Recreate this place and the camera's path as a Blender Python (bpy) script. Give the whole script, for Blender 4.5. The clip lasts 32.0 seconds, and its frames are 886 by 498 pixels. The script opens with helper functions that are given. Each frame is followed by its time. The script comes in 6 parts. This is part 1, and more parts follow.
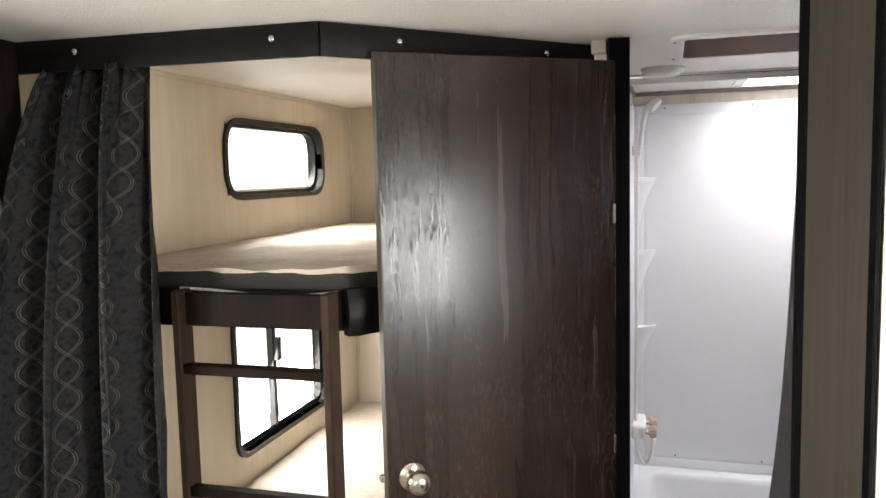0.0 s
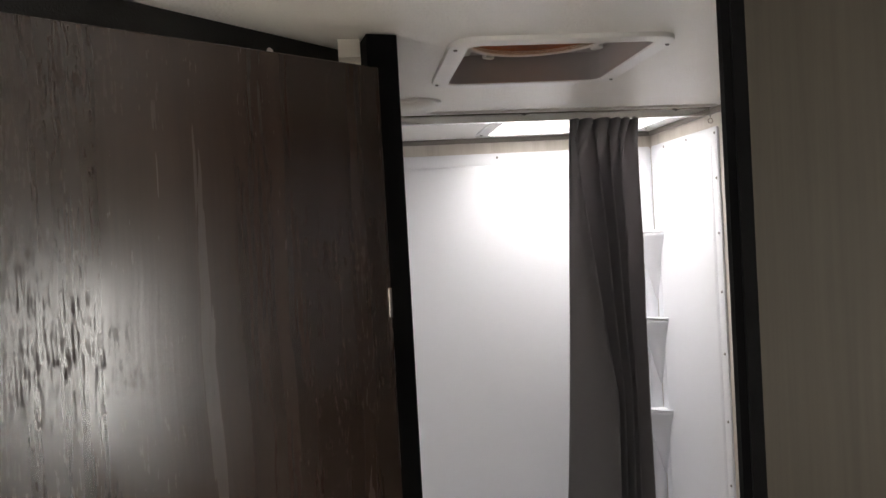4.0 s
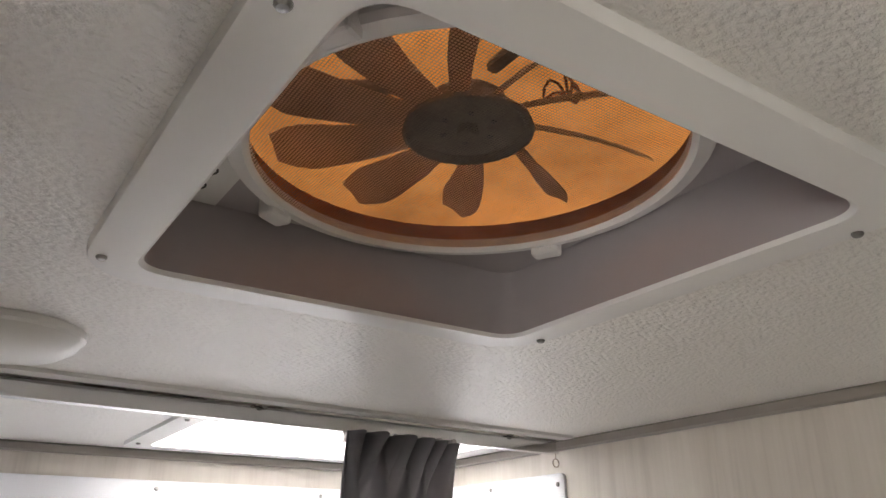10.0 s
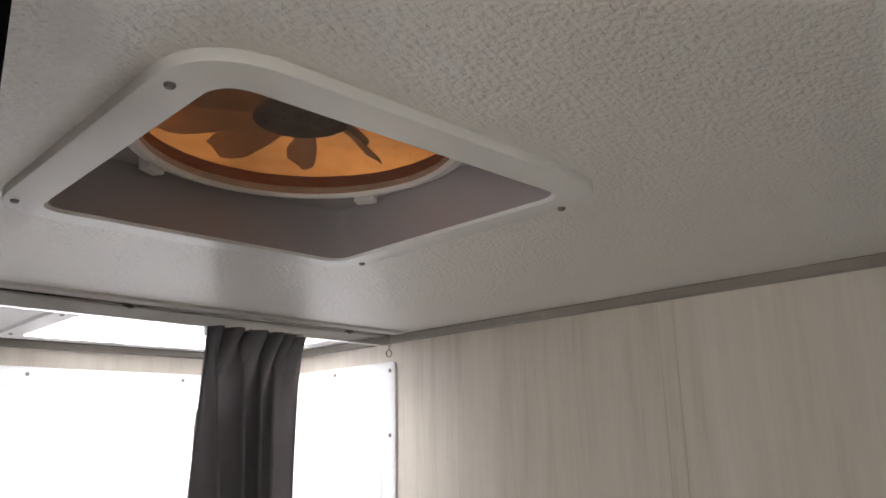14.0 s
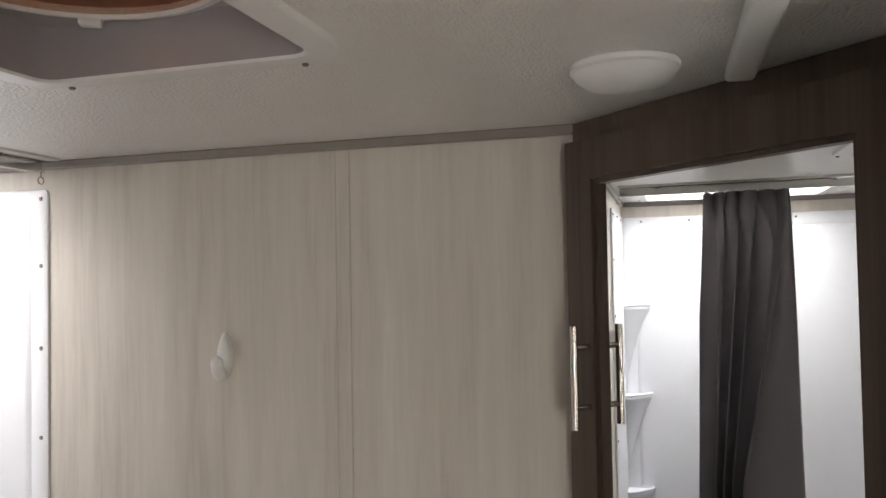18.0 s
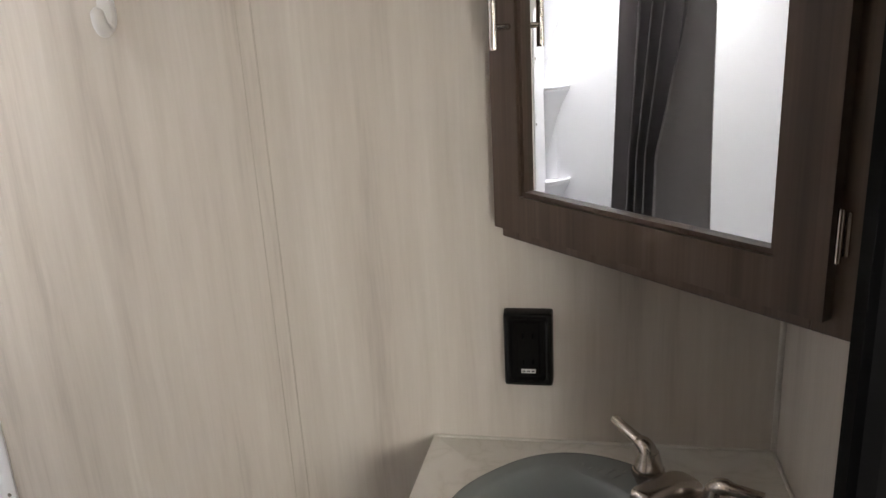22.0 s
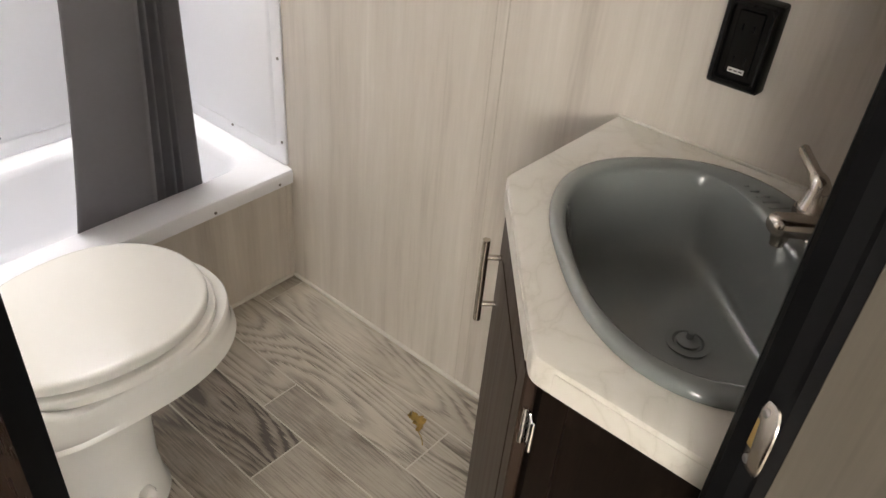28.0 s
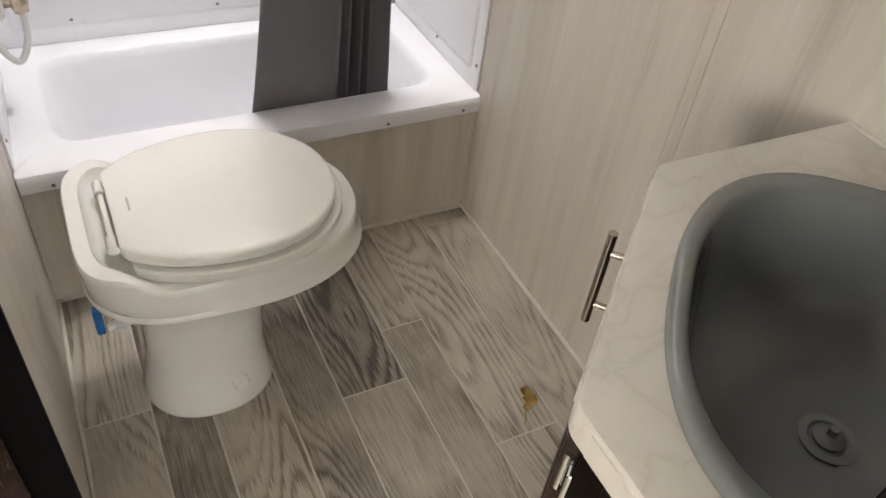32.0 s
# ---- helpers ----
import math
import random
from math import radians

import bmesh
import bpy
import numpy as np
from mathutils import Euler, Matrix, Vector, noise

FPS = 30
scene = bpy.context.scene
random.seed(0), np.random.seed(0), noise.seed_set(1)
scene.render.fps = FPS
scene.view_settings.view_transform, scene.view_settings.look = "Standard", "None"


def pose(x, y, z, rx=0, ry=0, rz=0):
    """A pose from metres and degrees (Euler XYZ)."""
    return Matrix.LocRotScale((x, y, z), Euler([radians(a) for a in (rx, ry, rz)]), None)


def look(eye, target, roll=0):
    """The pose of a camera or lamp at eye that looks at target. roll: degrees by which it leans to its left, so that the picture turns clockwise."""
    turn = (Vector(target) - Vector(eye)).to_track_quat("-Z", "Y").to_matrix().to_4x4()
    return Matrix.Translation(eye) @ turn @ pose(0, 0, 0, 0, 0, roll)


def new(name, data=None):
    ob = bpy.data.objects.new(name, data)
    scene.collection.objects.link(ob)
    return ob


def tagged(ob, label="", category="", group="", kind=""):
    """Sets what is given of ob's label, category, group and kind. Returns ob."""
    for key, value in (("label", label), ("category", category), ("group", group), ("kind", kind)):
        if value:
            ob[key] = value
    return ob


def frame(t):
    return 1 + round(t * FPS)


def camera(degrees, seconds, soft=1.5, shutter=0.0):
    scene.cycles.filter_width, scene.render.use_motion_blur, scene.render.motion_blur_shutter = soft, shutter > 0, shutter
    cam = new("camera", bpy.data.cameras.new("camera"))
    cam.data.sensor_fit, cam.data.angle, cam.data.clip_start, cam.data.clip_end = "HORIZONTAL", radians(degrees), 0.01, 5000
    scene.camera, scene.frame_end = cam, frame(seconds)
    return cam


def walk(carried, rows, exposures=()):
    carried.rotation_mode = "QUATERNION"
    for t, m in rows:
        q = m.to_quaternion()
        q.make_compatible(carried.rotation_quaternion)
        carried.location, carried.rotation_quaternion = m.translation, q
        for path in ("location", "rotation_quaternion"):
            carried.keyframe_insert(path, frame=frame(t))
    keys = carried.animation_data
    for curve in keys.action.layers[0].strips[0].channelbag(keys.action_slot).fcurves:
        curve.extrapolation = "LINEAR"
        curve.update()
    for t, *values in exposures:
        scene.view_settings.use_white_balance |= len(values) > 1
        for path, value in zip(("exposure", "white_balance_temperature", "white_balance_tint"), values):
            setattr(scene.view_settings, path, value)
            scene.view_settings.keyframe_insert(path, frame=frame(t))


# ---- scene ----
cam = camera(60.4, 32.0)
PATH = [
    (0, (0.409, 0.015, 1.657), (-0.154, 1.925, 1.465), -1.4),
    (0.5, (0.367, 0.065, 1.647), (-0.098, 2.0, 1.446), -1.1),
    (1, (0.307, 0.119, 1.639), (-0.046, 2.078, 1.444), -1.1),
    (1.5, (0.291, 0.192, 1.633), (0.045, 2.168, 1.445), -1.8),
    (2, (0.277, 0.277, 1.631), (0.099, 2.261, 1.45), -2.1),
    (2.5, (0.262, 0.385, 1.642), (0.165, 2.377, 1.483), -2.6),
    (3, (0.256, 0.502, 1.653), (0.247, 2.498, 1.524), -3.1),
    (3.5, (0.249, 0.612, 1.656), (0.329, 2.608, 1.569), -3.2),
    (4, (0.24, 0.738, 1.657), (0.461, 2.725, 1.618), -3.2),
    (4.5, (0.234, 0.861, 1.668), (0.595, 2.828, 1.669), -3.0),
    (6.5, (0.264, 1.362, 1.711), (0.982, 3.211, 1.969), -0.9),
    (7, (0.274, 1.485, 1.718), (1.038, 3.303, 2.045), -0.7),
    (7.5, (0.289, 1.595, 1.737), (1.125, 3.365, 2.146), -0.6),
    (8, (0.299, 1.678, 1.749), (1.219, 3.386, 2.234), -0.8),
    (8.5, (0.312, 1.735, 1.757), (1.292, 3.389, 2.308), -0.8),
    (9, (0.331, 1.78, 1.771), (1.346, 3.381, 2.408), -1.1),
    (9.5, (0.341, 1.819, 1.78), (1.37, 3.381, 2.487), -0.6),
    (10, (0.35, 1.842, 1.786), (1.391, 3.372, 2.546), -0.3),
    (10.5, (0.36, 1.857, 1.797), (1.401, 3.366, 2.599), -0.2),
    (11, (0.366, 1.863, 1.799), (1.404, 3.364, 2.619), -0.3),
    (11.5, (0.365, 1.855, 1.802), (1.405, 3.36, 2.609), -0.5),
    (12, (0.346, 1.827, 1.794), (1.392, 3.346, 2.567), -0.4),
    (12.5, (0.326, 1.78, 1.785), (1.412, 3.3, 2.5), -0.4),
    (13, (0.306, 1.748, 1.777), (1.46, 3.255, 2.407), -0.2),
    (13.5, (0.288, 1.708, 1.76), (1.543, 3.158, 2.325), 0.0),
    (14, (0.25, 1.646, 1.764), (1.608, 3.03, 2.254), -1.1),
    (14.5, (0.214, 1.618, 1.774), (1.674, 2.92, 2.191), -1.2),
    (15, (0.167, 1.622, 1.781), (1.77, 2.762, 2.143), -2.0),
    (15.5, (0.135, 1.631, 1.783), (1.847, 2.611, 2.108), -1.9),
    (17.5, (0.082, 1.687, 1.764), (1.976, 2.322, 1.873), -0.8),
    (18, (0.084, 1.694, 1.753), (2.001, 2.262, 1.812), -1.0),
    (18.5, (0.08, 1.708, 1.736), (2.014, 2.217, 1.756), -1.3),
    (19, (0.082, 1.71, 1.718), (2.023, 2.192, 1.687), -1.9),
    (19.5, (0.097, 1.706, 1.689), (2.039, 2.176, 1.599), -1.9),
    (20, (0.108, 1.703, 1.656), (2.05, 2.161, 1.509), -1.9),
    (20.5, (0.112, 1.7, 1.64), (2.052, 2.119, 1.391), -2.8),
    (21, (0.126, 1.693, 1.605), (2.05, 2.101, 1.239), -3.0),
    (21.5, (0.132, 1.694, 1.578), (2.035, 2.087, 1.104), -3.2),
    (22, (0.122, 1.704, 1.562), (2.001, 2.074, 0.983), -3.2),
    (22.5, (0.113, 1.701, 1.535), (1.961, 2.084, 0.874), -2.3),
    (23, (0.106, 1.691, 1.505), (1.916, 2.103, 0.76), -2.1),
    (23.5, (0.102, 1.682, 1.479), (1.873, 2.11, 0.653), -1.8),
    (24, (0.107, 1.664, 1.457), (1.848, 2.089, 0.571), -1.5),
    (24.5, (0.111, 1.656, 1.447), (1.83, 2.071, 0.513), -0.7),
    (26.5, (0.104, 1.59, 1.415), (1.672, 2.238, 0.356), 4.0),
    (27, (0.134, 1.538, 1.402), (1.621, 2.33, 0.323), 4.4),
    (27.5, (0.17, 1.493, 1.395), (1.55, 2.404, 0.27), 4.4),
    (28, (0.184, 1.453, 1.395), (1.469, 2.451, 0.232), 5.2),
    (28.5, (0.205, 1.423, 1.383), (1.396, 2.486, 0.179), 5.8),
    (29, (0.225, 1.407, 1.365), (1.339, 2.505, 0.118), 6.1),
    (29.5, (0.258, 1.412, 1.348), (1.323, 2.522, 0.071), 7.6),
    (30, (0.303, 1.423, 1.336), (1.281, 2.566, 0.018), 7.9),
    (30.5, (0.349, 1.443, 1.325), (1.227, 2.629, -0.025), 7.3),
    (31, (0.369, 1.465, 1.331), (1.208, 2.683, -0.015), 7.7),
    (31.5, (0.404, 1.474, 1.345), (1.23, 2.71, 0.007), 8.2),
    (32, (0.412, 1.471, 1.339), (1.185, 2.733, -0.006), 7.8),
]
EXPOSURE = [(0.0, 0.7, 6500, 10), (2.0, 0.62, 6500, 10), (3.2, 0.32, 6500, 10), (4.0, 0.12, 6700, 10), (6.5, 0.2, 7450, 10), (8.5, 0.36, 7500, 10), (10.0, 0.58, 6600, 10), (12.0, 0.66, 6450, 10), (14.0, 0.3, 6500, 10), (18.0, 0.3, 6650, 10), (20.0, 0.4, 6700, 10), (21.0, 0.54, 6680, 10),
            (22.3, 1.04, 6600, 10), (24.0, 1.3, 6550, 10), (27.0, 1.32, 6650, 10), (29.0, 1.34, 6850, 10), (32.0, 1.12, 6750, 10)]
walk(cam, [(t, look(eye, target, roll)) for t, eye, target, roll in PATH], EXPOSURE)

# ---- light ----
SUN_ELEVATION, SUN_AZIMUTH = radians(58), radians(70)
world = bpy.data.worlds.new("sky")
scene.world = world
world.use_nodes = True
sky = world.node_tree.nodes.new("ShaderNodeTexSky")
sky.sky_type, sky.sun_disc = "NISHITA", False
sky.sun_elevation, sky.sun_rotation = SUN_ELEVATION, SUN_AZIMUTH
back = world.node_tree.nodes["Background"]
back.inputs[1].default_value = 0.15
world.node_tree.links.new(sky.outputs[0], back.inputs[0])

sun = new("sun", bpy.data.lights.new("sun", "SUN"))
sun.data.energy, sun.data.angle, sun.data.color = 4.5, radians(0.6), (1.0, 0.95, 0.87)
sun_way = Vector((math.sin(SUN_AZIMUTH) * math.cos(SUN_ELEVATION), math.cos(SUN_AZIMUTH) * math.cos(SUN_ELEVATION), math.sin(SUN_ELEVATION)))
sun.matrix_world = look(sun_way * 20, (0, 0, 0))


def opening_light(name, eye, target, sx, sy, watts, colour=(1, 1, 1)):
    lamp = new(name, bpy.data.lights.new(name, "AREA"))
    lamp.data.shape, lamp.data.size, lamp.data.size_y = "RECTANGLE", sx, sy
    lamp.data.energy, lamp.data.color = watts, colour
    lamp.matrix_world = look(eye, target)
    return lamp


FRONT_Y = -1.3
# daylight in the openings: skylight over the tub, two bunk windows, right hall window; the left and end hall lamps are
# added fill
skylight_lamp = opening_light("skylight_daylight", (0.955, 3.125, 2.112), (0.955, 3.125, 1.0), 0.50, 0.29, 7.0, (1.0, 0.98, 0.97))
skylight_lamp.data.spread = radians(158)  # the frosted dome sends more of it straight down
bunk_lamp = opening_light("bunk_window_daylight", (-1.06, 2.68, 1.725), (0, 2.68, 1.15), 0.70, 0.2, 5.5, (1.0, 0.97, 0.93))
bunk_lamp.data.spread = radians(125)
opening_light("lower_window_daylight", (-1.06, 2.65, 0.93), (0, 2.65, 0.55), 0.66, 0.46, 12, (1.0, 0.97, 0.93))
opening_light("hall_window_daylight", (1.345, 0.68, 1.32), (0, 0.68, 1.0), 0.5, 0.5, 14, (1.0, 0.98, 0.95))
# added fill for the bathroom, in the unshaded stretch of window out of view
opening_light("hall_left_window_fill", (-1.045, 0.70, 1.30), (0, 0.78, 1.0), 0.80, 0.62, 12, (1.0, 0.96, 0.90))


# added fill: stands in for light from the unseen rest of the trailer
end_lamp = opening_light("hall_end_fill", (0.30, FRONT_Y + 0.02, 1.42), (0.42, 0.9, 0.15), 1.30, 0.60, 4.5, (1.0, 0.97, 0.93))
end_lamp.data.spread = radians(84)  # aimed down and narrowed to keep this fill off the ceiling


# ---- materials ----
def material(name, colour, rough=0.5, metal=0.0, vary=0.06, scale=6.0, stretch=(1, 1, 1), bump=0.0, bump_scale=120.0,
             coat=0.0, spec=0.5, bump_stretch=(1, 1, 1), depth=0.004):
    """A principled material with colour variation at two scales and fine relief."""
    m = bpy.data.materials.new(name)
    m.use_nodes = True
    nt = m.node_tree
    b = nt.nodes["Principled BSDF"]
    b.inputs["Roughness"].default_value, b.inputs["Metallic"].default_value = rough, metal
    b.inputs["Specular IOR Level"].default_value = spec
    b.inputs["Coat Weight"].default_value = coat
    co = nt.nodes.new("ShaderNodeTexCoord")
    mp = nt.nodes.new("ShaderNodeMapping")
    mp.inputs["Scale"].default_value = stretch
    nt.links.new(co.outputs["Object"], mp.inputs[0])
    n1 = nt.nodes.new("ShaderNodeTexNoise")
    n1.inputs["Scale"].default_value, n1.inputs["Detail"].default_value = scale, 4
    n2 = nt.nodes.new("ShaderNodeTexNoise")
    n2.inputs["Scale"].default_value, n2.inputs["Detail"].default_value = scale * 9, 3
    for n in (n1, n2):
        nt.links.new(mp.outputs[0], n.inputs["Vector"])
    add = nt.nodes.new("ShaderNodeMath")
    add.operation = "MULTIPLY_ADD"
    nt.links.new(n2.outputs[0], add.inputs[0])
    add.inputs[1].default_value = 0.45
    nt.links.new(n1.outputs[0], add.inputs[2])
    rng = nt.nodes.new("ShaderNodeMapRange")
    rng.inputs[1].default_value, rng.inputs[2].default_value = 0.45, 1.0
    rng.inputs[3].default_value, rng.inputs[4].default_value = 1 - vary, 1 + vary
    nt.links.new(add.outputs[0], rng.inputs[0])
    mul = nt.nodes.new("ShaderNodeVectorMath")
    mul.operation = "SCALE"
    mul.inputs[0].default_value = colour
    nt.links.new(rng.outputs[0], mul.inputs["Scale"])
    nt.links.new(mul.outputs[0], b.inputs["Base Color"])
    rr = nt.nodes.new("ShaderNodeMapRange")
    rr.inputs[1].default_value, rr.inputs[2].default_value = 0.3, 0.7
    rr.inputs[3].default_value, rr.inputs[4].default_value = max(0.02, rough - min(0.06, vary)), min(1, rough + min(0.06, vary))
    nt.links.new(n1.outputs[0], rr.inputs[0])
    nt.links.new(rr.outputs[0], b.inputs["Roughness"])
    if bump:
        mb = nt.nodes.new("ShaderNodeMapping")
        mb.inputs["Scale"].default_value = bump_stretch
        nt.links.new(co.outputs["Object"], mb.inputs[0])
        nb = nt.nodes.new("ShaderNodeTexNoise")
        nb.inputs["Scale"].default_value, nb.inputs["Detail"].default_value = bump_scale, 3
        nt.links.new(mb.outputs[0], nb.inputs["Vector"])
        bp = nt.nodes.new("ShaderNodeBump")
        bp.inputs["Strength"].default_value, bp.inputs["Distance"].default_value = bump, depth
        nt.links.new(nb.outputs[0], bp.inputs["Height"])
        nt.links.new(bp.outputs[0], b.inputs["Normal"])
    return m


def calc(nt, op, a, b=None, c=None):
    """A math node; numbers or sockets."""
    n = nt.nodes.new("ShaderNodeMath")
    n.operation = op
    for i, v in enumerate((a, b, c)):
        if v is None:
            continue
        if isinstance(v, (int, float)):
            n.inputs[i].default_value = v
        else:
            nt.links.new(v, n.inputs[i])
    return n.outputs[0]


def ramp(nt, fac, stops):
    r = nt.nodes.new("ShaderNodeValToRGB")
    el = r.color_ramp.elements
    while len(el) < len(stops):
        el.new(0.5)
    for e, (p, c) in zip(el, stops):
        e.position, e.color = p, (*c, 1)
    nt.links.new(fac, r.inputs[0])
    return r.outputs[0]


def streaked(name, stops, rough, fine=260.0, broad=22.0, contrast=1.0, bump=0.05, coat=0.0, warp=0.0, spec=0.5, flecks=False, length=1.0):
    """Printed wood grain that runs up the sheet (along z): narrow streaks inside broad bands."""
    m = bpy.data.materials.new(name)
    m.use_nodes = True
    nt = m.node_tree
    b = nt.nodes["Principled BSDF"]
    b.inputs["Roughness"].default_value = rough
    b.inputs["Coat Weight"].default_value = coat
    b.inputs["Specular IOR Level"].default_value = spec
    co = nt.nodes.new("ShaderNodeTexCoord")
    vec = co.outputs["Object"]
    if warp:
        nw = nt.nodes.new("ShaderNodeTexNoise")
        nw.inputs["Scale"].default_value = 3.0
        nt.links.new(vec, nw.inputs["Vector"])
        va = nt.nodes.new("ShaderNodeVectorMath")
        va.operation = "MULTIPLY_ADD"
        nt.links.new(nw.outputs["Color"], va.inputs[0])
        va.inputs[1].default_value = (warp, warp, 0)
        nt.links.new(vec, va.inputs[2])
        vec = va.outputs[0]
    outs = []
    for s, z in ((broad, 0.02 * length), (broad * 4, 0.03 * length), (fine, 0.02 * length)):
        mp = nt.nodes.new("ShaderNodeMapping")
        mp.inputs["Scale"].default_value = (1, 1, z)
        nt.links.new(vec, mp.inputs[0])
        n = nt.nodes.new("ShaderNodeTexNoise")
        n.inputs["Scale"].default_value, n.inputs["Detail"].default_value = s, 4
        nt.links.new(mp.outputs[0], n.inputs["Vector"])
        outs.append(n.outputs[0])
    v = calc(nt, "MULTIPLY_ADD", outs[1], 0.6, outs[0])
    v = calc(nt, "MULTIPLY_ADD", outs[2], 0.35, v)
    v = calc(nt, "MULTIPLY", calc(nt, "SUBTRACT", v, 0.975), 1.6 * contrast)
    v = calc(nt, "ADD", v, 0.5)
    rv = calc(nt, "MULTIPLY_ADD", outs[1], 0.2, rough - 0.1)
    if flecks:
        # open-grain flecks in loose clusters: darker, duller, sunk
        marks = []
        for s, z in ((330.0, 0.10), (85.0, 0.8), (4.2, 0.6)):
            mp = nt.nodes.new("ShaderNodeMapping")
            mp.inputs["Scale"].default_value = (1, 1, z)
            nt.links.new(co.outputs["Object"], mp.inputs[0])
            n = nt.nodes.new("ShaderNodeTexNoise")
            n.inputs["Scale"].default_value, n.inputs["Detail"].default_value = s, 3
            nt.links.new(mp.outputs[0], n.inputs["Vector"])
            marks.append(n.outputs[0])
        spots = None
        for centre, size in (((-0.11, 1.636, 1.54), 0.17), ((0.186, 1.868, 1.66), 0.15), ((-0.165, 1.591, 1.40), 0.14), ((0.03, 1.745, 1.12), 0.10)):
            far_off = nt.nodes.new("ShaderNodeVectorMath")
            far_off.operation = "DISTANCE"
            nt.links.new(co.outputs["Object"], far_off.inputs[0])
            far_off.inputs[1].default_value = centre
            near = calc(nt, "MAXIMUM", calc(nt, "SUBTRACT", 1.0, calc(nt, "DIVIDE", far_off.outputs["Value"], size)), 0.0)
            spots = near if spots is None else calc(nt, "MAXIMUM", spots, near)
        marks[2] = calc(nt, "MULTIPLY_ADD", spots, 0.125, calc(nt, "MULTIPLY", marks[2], 0.75))
        mk = calc(nt, "MULTIPLY_ADD", marks[1], 0.45, calc(nt, "MULTIPLY_ADD", marks[2], 1.25, marks[0]))
        rg = nt.nodes.new("ShaderNodeMapRange")
        rg.inputs[1].default_value, rg.inputs[2].default_value = 1.33, 1.52
        nt.links.new(mk, rg.inputs[0])
        mask = rg.outputs[0]
        v = calc(nt, "SUBTRACT", v, calc(nt, "MULTIPLY", mask, 0.03))
        rv = calc(nt, "ADD", rv, calc(nt, "MULTIPLY", mask, 0.14))
        nt.links.new(calc(nt, "SUBTRACT", spec, calc(nt, "MULTIPLY", mask, spec * 0.75)), b.inputs["Specular IOR Level"])
    nt.links.new(ramp(nt, v, stops), b.inputs["Base Color"])
    bp = nt.nodes.new("ShaderNodeBump")
    bp.inputs["Strength"].default_value, bp.inputs["Distance"].default_value = bump, 0.002
    nt.links.new(outs[2], bp.inputs["Height"])
    nt.links.new(bp.outputs[0], b.inputs["Normal"])
    nt.links.new(rv, b.inputs["Roughness"])
    return m


WALL = streaked("greige_wood_print_panel", [(0.0, (0.46, 0.412, 0.362)), (0.4, (0.590, 0.538, 0.478)), (0.75, (0.645, 0.595, 0.535)), (1.0, (0.70, 0.652, 0.59))], 0.45, fine=170, broad=10, contrast=0.88, warp=0.012, length=2.6)
BUNKWALL = streaked("cream_wall_panel", [(0.0, (0.52, 0.45, 0.35)), (0.5, (0.60, 0.53, 0.42)), (1.0, (0.66, 0.59, 0.48))], 0.6, contrast=0.6)
DOORWOOD = streaked("dark_walnut_laminate", [(0.0, (0.009, 0.0052, 0.0038)), (0.45, (0.021, 0.0126, 0.0093)), (0.8, (0.032, 0.0198, 0.015)), (1.0, (0.046, 0.030, 0.0235))], 0.25, fine=150, broad=9, contrast=0.55, bump=0.08, warp=0.03, spec=0.48, flecks=True)
PANELGREY = streaked("taupe_laminate", [(0.0, (0.042, 0.036, 0.028)), (0.5, (0.060, 0.052, 0.042)), (1.0, (0.078, 0.068, 0.056))], 0.5, contrast=0.6, spec=0.15)
CABINET = streaked("brown_cabinet_wood", [(0.0, (0.062, 0.041, 0.030)), (0.5, (0.105, 0.073, 0.054)), (1.0, (0.15, 0.108, 0.082))], 0.40, fine=200, broad=14, contrast=1.0, spec=0.25)
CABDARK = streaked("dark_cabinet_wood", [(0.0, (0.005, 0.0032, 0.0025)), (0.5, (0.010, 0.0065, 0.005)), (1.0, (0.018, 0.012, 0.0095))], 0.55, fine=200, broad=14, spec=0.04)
LADDERWOOD = streaked("ladder_wood", [(0.0, (0.022, 0.014, 0.010)), (0.5, (0.042, 0.028, 0.021)), (1.0, (0.065, 0.045, 0.034))], 0.5, fine=200, broad=14, spec=0.05)
VANITYWOOD = streaked("vanity_door_wood", [(0.0, (0.018, 0.0105, 0.0075)), (0.5, (0.034, 0.0205, 0.0145)), (1.0, (0.053, 0.034, 0.025))], 0.38, fine=200, broad=14, spec=0.15)
CEILING = material("textured_white_ceiling", (0.80, 0.775, 0.74), 0.36, vary=0.03, scale=3, bump=1.0, bump_scale=250, bump_stretch=(0.66, 1, 1), depth=0.0042, spec=1.0)
CEILING.node_tree.nodes["Principled BSDF"].inputs["IOR"].default_value = 1.8  # hard glossy face
WHITE = material("white_plastic", (0.78, 0.77, 0.76), 0.35, vary=0.02, scale=4)
SURROUND = material("white_shower_plastic", (0.805, 0.81, 0.845), 0.3, vary=0.01, scale=3)
PORCELAIN = material("cream_white_porcelain", (0.79, 0.78, 0.74), 0.12, vary=0.015, scale=3, coat=0.5)
SEATPLASTIC = material("glossy_seat_plastic", (0.79, 0.775, 0.735), 0.13, vary=0.015, scale=3)
BLACK = material("black_vinyl_trim", (0.004, 0.004, 0.0045), 0.55, vary=0.15, scale=20, spec=0.04)
VINYL = material("black_padded_vinyl", (0.007, 0.0065, 0.006), 0.36, vary=0.2, scale=12, bump=0.25, bump_scale=300, spec=0.16)
STEEL = material("brushed_nickel", (0.56, 0.51, 0.46), 0.24, metal=1.0, vary=0.03, scale=3)
CHROME = material("chrome", (0.75, 0.75, 0.75), 0.1, metal=1.0, vary=0.03)
SCREW = material("screw_steel", (0.28, 0.27, 0.26), 0.35, metal=1.0, vary=0.1, scale=200)
